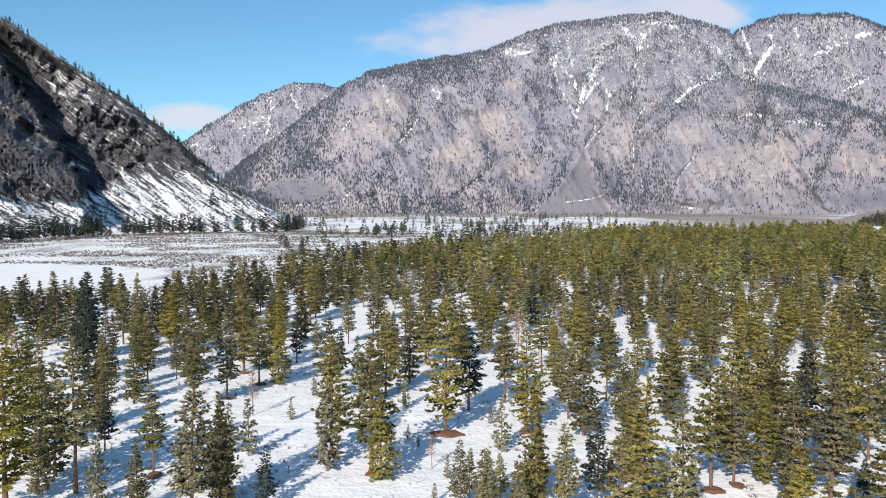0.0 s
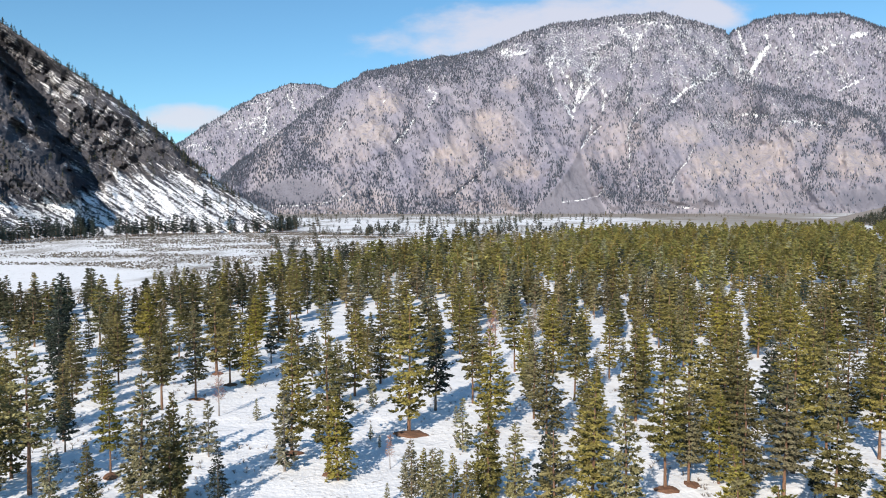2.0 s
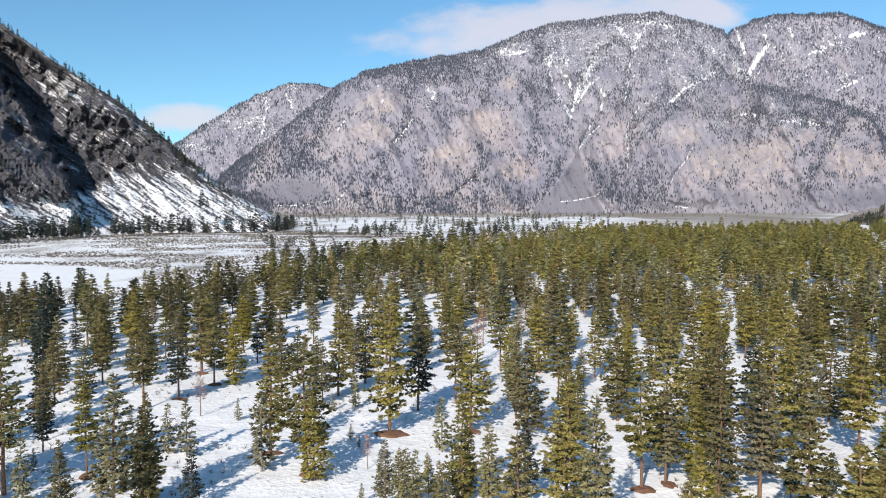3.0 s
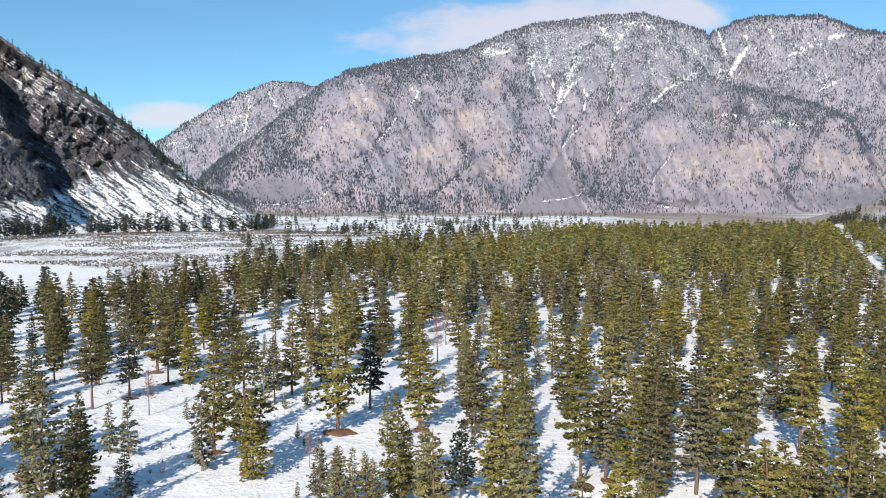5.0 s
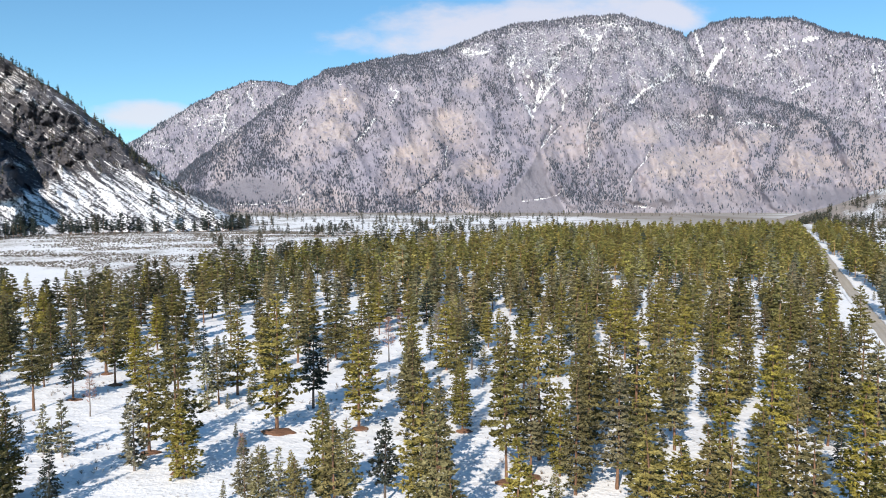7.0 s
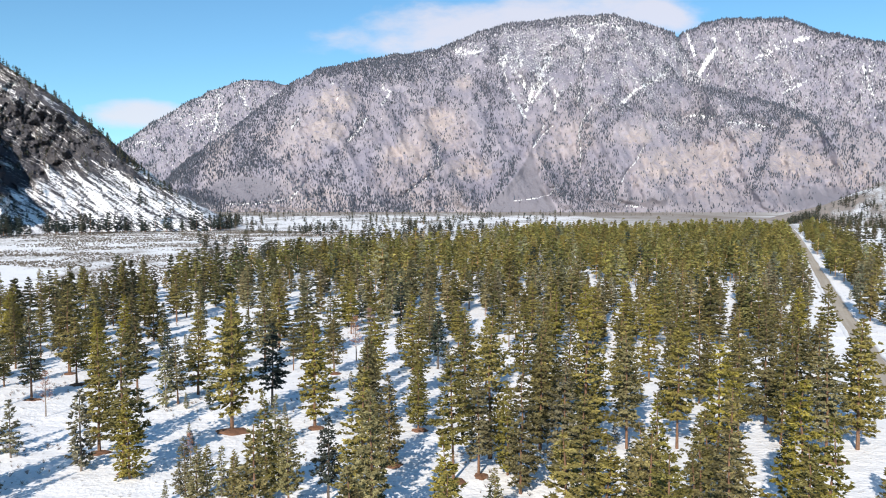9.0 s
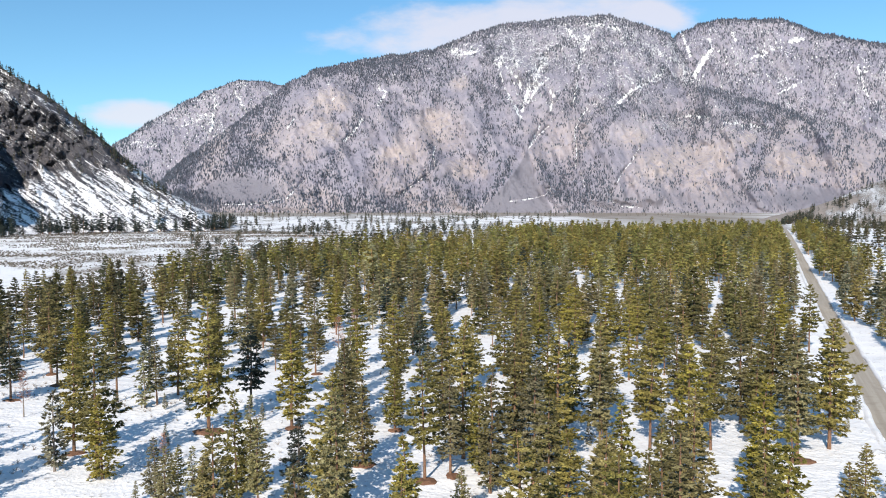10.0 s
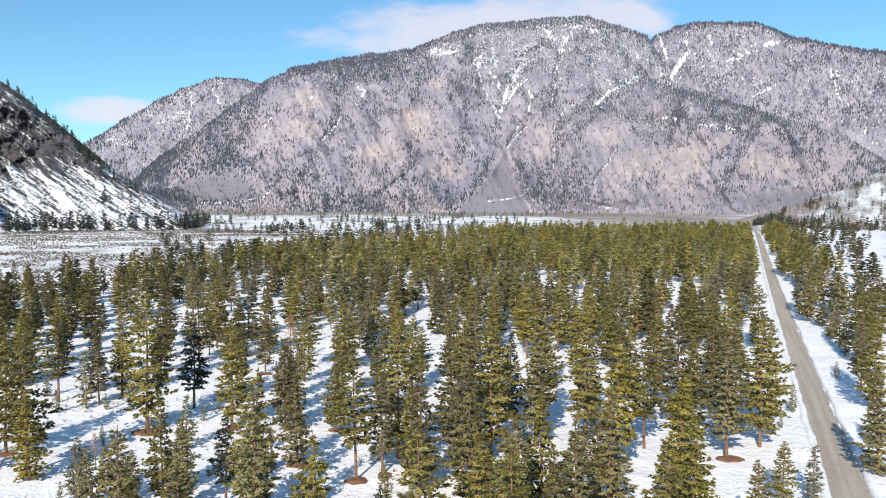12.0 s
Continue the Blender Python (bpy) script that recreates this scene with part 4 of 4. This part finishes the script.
def free(x, y, gap):
    i, j = int(x // 8), int(y // 8)
    for a in (i - 1, i, i + 1):
        for b in (j - 1, j, j + 1):
            for p, q in cells.get((a, b), ()):
                if (p - x) ** 2 + (q - y) ** 2 < gap * gap:
                    return False
    cells.setdefault((i, j), []).append((x, y))
    return True


for x, y in taken:
    cells.setdefault((int(x // 8), int(y // 8)), []).append((x, y))

spots = []
for turn in range(150000):
    y = rnd.uniform(48, 330) if turn < 30000 else math.sqrt(rnd.uniform(330 ** 2, 1080 ** 2))
    x = rnd.uniform(-0.72, 0.86) * y + 20
    gap_road = x - float(road_west(y))
    if x < forest_edge(y) or -7.5 - 2.0 * (y < 180) < gap_road < 11 + 3 * math.sin(y / 23):
        continue
    if gap_road > 11 and (gap_road > np.interp(y, (0, 280, 400, 900), (120, 120, 42, 36)) or y > 900 or (gap_road > 30 and y > 300 and vnoise(x / 30, y / 30, 3) > 0.62)):
        continue
    west = x < 12 + 0.05 * y
    if west and y < 165 and (x > -36 or y < 92):
        continue
    patch = float(vnoise(x / 17, y / 26, 19))
    if patch > (0.66 if x < 25 else 0.69) and y < 380:
        continue
    if y < 190:
        gap = 10.5 if west else 8.0 + 2.0 * patch
    else:
        gap = ((8.0 if x < 25 else 7.0) if y < 330 else 6.2) + 1.8 * patch
    if free(x, y, gap):
        spots.append((x, y))
spots.sort(key=lambda p: math.hypot(p[0] - 20, p[1]))
near_count = 0
rest = []
for x, y in spots:
    tall = (rnd.gauss(16.6, 2.4) if y < 190 else rnd.gauss(13.9, 2.6)) if rnd.random() < 0.80 else rnd.uniform(7, 13)
    if y < 200 and near_count < 125:
        kind = rnd.random()
        if kind < 0.07:
            plant(rnd.choice(BARE_PROTOS), x, y, rnd.uniform(7, 12), rnd)
        elif kind < 0.15:
            plant(rnd.choice(YOUNG_PROTOS), x, y, rnd.uniform(4.5, 9), rnd)
        else:
            plant(rnd.choice(PINE_PROTOS + OLD_PROTOS[:1]), x, y, tall, rnd)
        near_count += 1
    else:
        own = None
        q = rnd.random()
        if q < 0.09:
            own = GREY_GREEN
        elif q < 0.12:
            own = FIR_GREEN
        elif (x < -42 and y > 165 and q < 0.75) or (x < 10 and y > 350 and q < 0.5):
            own = (0.070, 0.066, 0.032)
        if 380 < y < 640 and 30 < x < 130 and vnoise(x / 25, y / 60, 23) > 0.62 and rnd.random() < 0.6:
            own = PALE
        rest.append((x, y, float(ground_z(x, y)), tall, own))
bands = [[p for p in rest if a <= p[1] < b] for a, b in ((0, 330), (330, 640), (640, 2000))]
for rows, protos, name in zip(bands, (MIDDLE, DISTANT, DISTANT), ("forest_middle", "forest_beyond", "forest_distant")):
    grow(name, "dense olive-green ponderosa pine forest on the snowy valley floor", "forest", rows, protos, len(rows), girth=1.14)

# open-ground trees, valley flats, hill foot
rows = []
for _ in range(1150):
    y = 420 * (2300 / 420) ** rnd.random()
    x = rnd.uniform(-0.24, 0.12 + 0.0001 * y) * y
    if y < 720 and rnd.random() < 0.62:
        continue
    if x < forest_edge(y) - 4 and vnoise(x / 45, y / 90, 41) > 0.52:
        rows.append((x, y, float(ground_z(x, y)), rnd.uniform(5, 15) if y > 700 else rnd.uniform(6, 14), (0.075, 0.072, 0.044) if rnd.random() < 0.45 else FIR_GREEN))
for _ in range(420):
    y = rnd.uniform(300, 1050)
    x = road_west(y) + rnd.uniform(40, 420)
    if vnoise(x / 50, y / 50, 43) > 0.45:
        rows.append((x, y, float(ground_z(x, y)), rnd.uniform(8, 18), (0.070, 0.066, 0.032)))
for _ in range(190):
    y = rnd.uniform(1900, 2600)
    x = rnd.uniform(-0.24, 0.62) * y
    rows.append((x, y, float(ground_z(x, y)), rnd.uniform(5, 9), (0.13, 0.115, 0.10) if rnd.random() < 0.6 else FIR_GREEN))
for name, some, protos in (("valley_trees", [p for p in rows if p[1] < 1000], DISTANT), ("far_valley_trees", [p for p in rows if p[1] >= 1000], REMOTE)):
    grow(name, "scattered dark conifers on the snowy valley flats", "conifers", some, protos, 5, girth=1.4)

rows = []
for _ in range(210):
    u = rnd.uniform(-84, -21)
    y = float(np.interp(u, (-85, -60, -53, -45, -37, -30, -21), (595, 735, 795, 858, 918, 945, 975))) - rnd.uniform(-6, 45)
    rows.append((u / 100 * y, y, float(ground_z(u / 100 * y, y)), rnd.uniform(10, 25), FIR_GREEN if rnd.random() < 0.85 else (0.07, 0.07, 0.045)))
for _ in range(60):
    y = rnd.uniform(960, 1250)
    x = rnd.uniform(-0.235, -0.19) * y
    rows.append((x, y, float(ground_z(x, y)), rnd.uniform(12, 22), FIR_GREEN if rnd.random() < 0.6 else (0.07, 0.07, 0.045)))
rows.append((-298, 935, 40, 24, FIR_GREEN))
rows.append((-292, 938, 38, 15, FIR_GREEN))
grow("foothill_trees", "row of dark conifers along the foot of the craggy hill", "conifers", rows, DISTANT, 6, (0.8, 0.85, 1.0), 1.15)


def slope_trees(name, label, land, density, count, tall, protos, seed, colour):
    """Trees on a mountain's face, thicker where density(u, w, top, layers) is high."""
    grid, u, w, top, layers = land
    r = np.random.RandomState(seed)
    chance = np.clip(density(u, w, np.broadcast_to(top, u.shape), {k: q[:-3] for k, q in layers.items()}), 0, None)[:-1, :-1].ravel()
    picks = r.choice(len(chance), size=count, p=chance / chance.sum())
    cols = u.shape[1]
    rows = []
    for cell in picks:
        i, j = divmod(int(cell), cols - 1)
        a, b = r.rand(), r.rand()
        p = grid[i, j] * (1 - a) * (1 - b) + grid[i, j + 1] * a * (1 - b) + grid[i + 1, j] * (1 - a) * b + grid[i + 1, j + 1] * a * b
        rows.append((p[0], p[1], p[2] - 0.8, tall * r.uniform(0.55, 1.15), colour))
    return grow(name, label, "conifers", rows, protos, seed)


def tiny_tree(seed):
    """Two ragged tiers of boughs on a short stem, for trees kilometres away."""
    sp = Sprigs(seed)
    r = sp.r
    for low, high, wide in ((1.5, 14.0, 4.6), (8.0, 19.0, 3.4)):
        ring = [Vector((math.cos(i * math.tau / 4) * wide * r.uniform(0.6, 1.2), math.sin(i * math.tau / 4) * wide * r.uniform(0.6, 1.2), low + r.uniform(-1, 1.5))) for i in range(4)]
        for i in range(4):
            sp.triangle(ring[i], ring[(i + 1) % 4], Vector((r.gauss(0, 0.3), r.gauss(0, 0.3), high)), (0.06, 0.07, 0.05))
    return sp


TINY = level([tiny_tree(160 + i) for i in range(6)])


RIBS = (((31.9, 23.9), (35.8, 21.1), (38.9, 18.3), (42.8, 16.6), (47.5, 15.7), (53.7, 14.3), (59.2, 12.0)), ((12.7, 22.6), (13.9, 20.0), (14.7, 16.9), (15.7, 14.3)),
        ((23.9, 22.7), (21.4, 21.0), (20.2, 19.1)), ((31.3, 16.0), (29.0, 13.1), (26.3, 11.2)), ((5.1, 9.3), (5.9, 5.4), (1.2, 1.4)), ((22.7, 23.8), (25.8, 21.1), (25.3, 16.9), (24.8, 13.1)),
        ((7.4, 20.0), (9.7, 17.7), (13.6, 16.2)), ((16.7, 6.6), (15.6, 3.9), (13.3, 1.6)), ((20.6, 6.6), (21.8, 3.5), (23.4, 1.2)))


def main_density(u, w, top, layers):
    clump = fbm(u * 0.9, w * 1.1, 3, 51)
    d = 0.18 + 1.5 * step(0.48, 0.64, clump)
    d += 7.0 * step(2.0, 0.1, top - w) * (1 - 0.6 * step(-8, -14, u)) * (1 - 0.8 * step(39.5, 42, u)) + 0.85 * step(9, 15, w + 0.06 * u) * step(0.38, 0.6, clump)
    d += 0.6 * step(7, 2, w) * step(14, 6, u) + 1.6 * step(2.6, 1.0, w) * step(24, 12, u)
    d += 3.0 * step(0, 0.5, 1 - np.hypot(u / 7.5, (w - 18.6) / 2.6)) + 1.8 * step(1.1, 0.3, abs(w - 12.7)) * step(33, 36, u) * step(56, 52, u)
    d += 1.6 * step(5.5, 3, abs(u - 27.0)) * step(7, 4.5, w) + 1.5 * step(3, 1.5, w) * step(24, 27, u) * step(34, 30, u)
    wob = (fbm(u * 1.2, w * 1.2, 3, 52) - 0.5) * 1.4
    for line in RIBS:
        d += 3.2 * step(0.75, 0.15, polyline_distance(u + wob, w + wob * 0.6, line))
    d += 1.2 * step(1.5, 0.5, polyline_distance(u, w, ((-4, 16), (1, 20), (6, 15)))) + 1.4 * step(-12, -20, u) * step(3, 6, w)
    for line in BROAD:
        d += 1.8 * step(1.1, 0.2, polyline_distance(u, w, line))
    d *= (1 - 0.85 * layers["tan"]) * (1 - 0.97 * layers["scree"]) * (1 - 0.9 * step(0.85, 1.0, layers["snow"]))
    return d


# Pine colours on these three mountains carry a painted-in bluish distance haze.
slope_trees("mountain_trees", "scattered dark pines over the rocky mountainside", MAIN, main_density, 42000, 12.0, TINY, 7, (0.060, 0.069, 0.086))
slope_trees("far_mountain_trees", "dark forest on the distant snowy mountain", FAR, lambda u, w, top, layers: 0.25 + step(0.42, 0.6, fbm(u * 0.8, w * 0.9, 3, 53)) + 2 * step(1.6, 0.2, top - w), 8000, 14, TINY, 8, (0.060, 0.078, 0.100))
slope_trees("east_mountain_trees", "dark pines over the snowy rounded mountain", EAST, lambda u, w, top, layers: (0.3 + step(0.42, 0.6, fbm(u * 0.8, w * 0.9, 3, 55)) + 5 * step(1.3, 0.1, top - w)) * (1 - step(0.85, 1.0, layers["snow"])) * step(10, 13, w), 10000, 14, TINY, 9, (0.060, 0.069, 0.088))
slope_trees("hill_trees", "conifers clinging to the dark craggy hillside", HILL, lambda u, w, top, layers: (0.12 + 1.2 * step(0.48, 0.66, fbm(u * 0.7, w * 0.8, 3, 57)) * step(2, 6, w) + 9.0 * step(1.4, 0.2, top - w) * step(1, 5, w)) * (1 - 0.8 * step(0.6, 0.9, layers["snow"])), 640, 11, REMOTE, 10, (0.036, 0.042, 0.030))
slope_trees("east_hill_trees", "scattered pines on the low snowy foothill", SPUR, lambda u, w, top, layers: 0.10 + 1.5 * step(0.50, 0.60, fbm(u * 0.35, w * 0.9, 3, 59)) + 1.2 * step(0.8, 0.1, top - w), 800, 14, REMOTE, 11, (0.040, 0.044, 0.032))


def low_brush():
    """Leafless knee-high shrubs that poke through the snow."""
    r = random.Random(31)
    sp = Sprigs(33)
    for _ in range(2600):
        y = r.uniform(90, 240)
        x = r.uniform(-0.62, 0.45) * y + 10
        if vnoise(x / 14, y / 14, 29) < 0.45 or -1 < x - road_west(y) < 7:
            continue
        at = Vector((x, y, float(ground_z(x, y)) - 0.05))
        tall, k = r.uniform(0.3, 1.1), r.uniform(0.7, 1.3)
        for _ in range(r.randint(7, 14)):
            d = Vector((r.gauss(0, 0.6), r.gauss(0, 0.6), 1)).normalized() * tall * r.uniform(0.6, 1.1)
            side = Vector((r.gauss(0, 1), r.gauss(0, 1), 0)).normalized() * 0.035
            sp.triangle(at - side, at + side, at + d, (0.17 * k, 0.13 * k, 0.10 * k))
            sp.triangle(at + d * 0.5 - side, at + d * 0.5 + side, at + d * 0.8 + side * 6, (0.17 * k, 0.13 * k, 0.10 * k))
    v, f, c, s = sp.arrays()
    tagged(new("low_brush", mesh_of("low_brush", v, f, [NEEDLES], colour=c)), "leafless brown shrubs poking through the snow", "shrubs", kind="stuff")


low_brush()


def sagebrush():
    """Grey-brown knee-high sage clumps dotted over the open snowy flat."""
    r = random.Random(35)
    sp = Sprigs(37)
    for _ in range(44000):
        y = math.sqrt(r.uniform(255 ** 2, 980 ** 2))
        x = r.uniform(-0.66, -0.02) * y
        if x > float(forest_edge(y)) + 12 or math.hypot((x + 300) / 150, (y - 395) / 78) < 1.02:
            continue
        if float(fbm(x / 55, y / 34, 3, 44)) < r.uniform(0.36, 0.60):
            continue
        at = Vector((x, y, float(ground_z(x, y)) - 0.05))
        tall, wide, k = r.uniform(0.4, 1.0), r.uniform(0.5, 1.3), r.uniform(0.7, 1.3)
        turn = r.uniform(0, math.tau)
        for i in range(4):
            a = turn + i * math.tau / 4
            out = Vector((math.cos(a), math.sin(a), 0)) * wide
            side = Vector((-math.sin(a), math.cos(a), 0)) * wide * 0.7
            sp.triangle(at + out * 0.2 - side, at + out * 0.2 + side, at + out * 0.35 + Vector((0, 0, tall * r.uniform(0.7, 1.2))), (0.140 * k, 0.118 * k, 0.094 * k))
    v, f, c, s = sp.arrays()
    tagged(new("sagebrush", mesh_of("sagebrush", v, f, [NEEDLES], colour=c)), "grey-brown sagebrush clumps on the snowy flat", "shrubs", kind="stuff")


sagebrush()
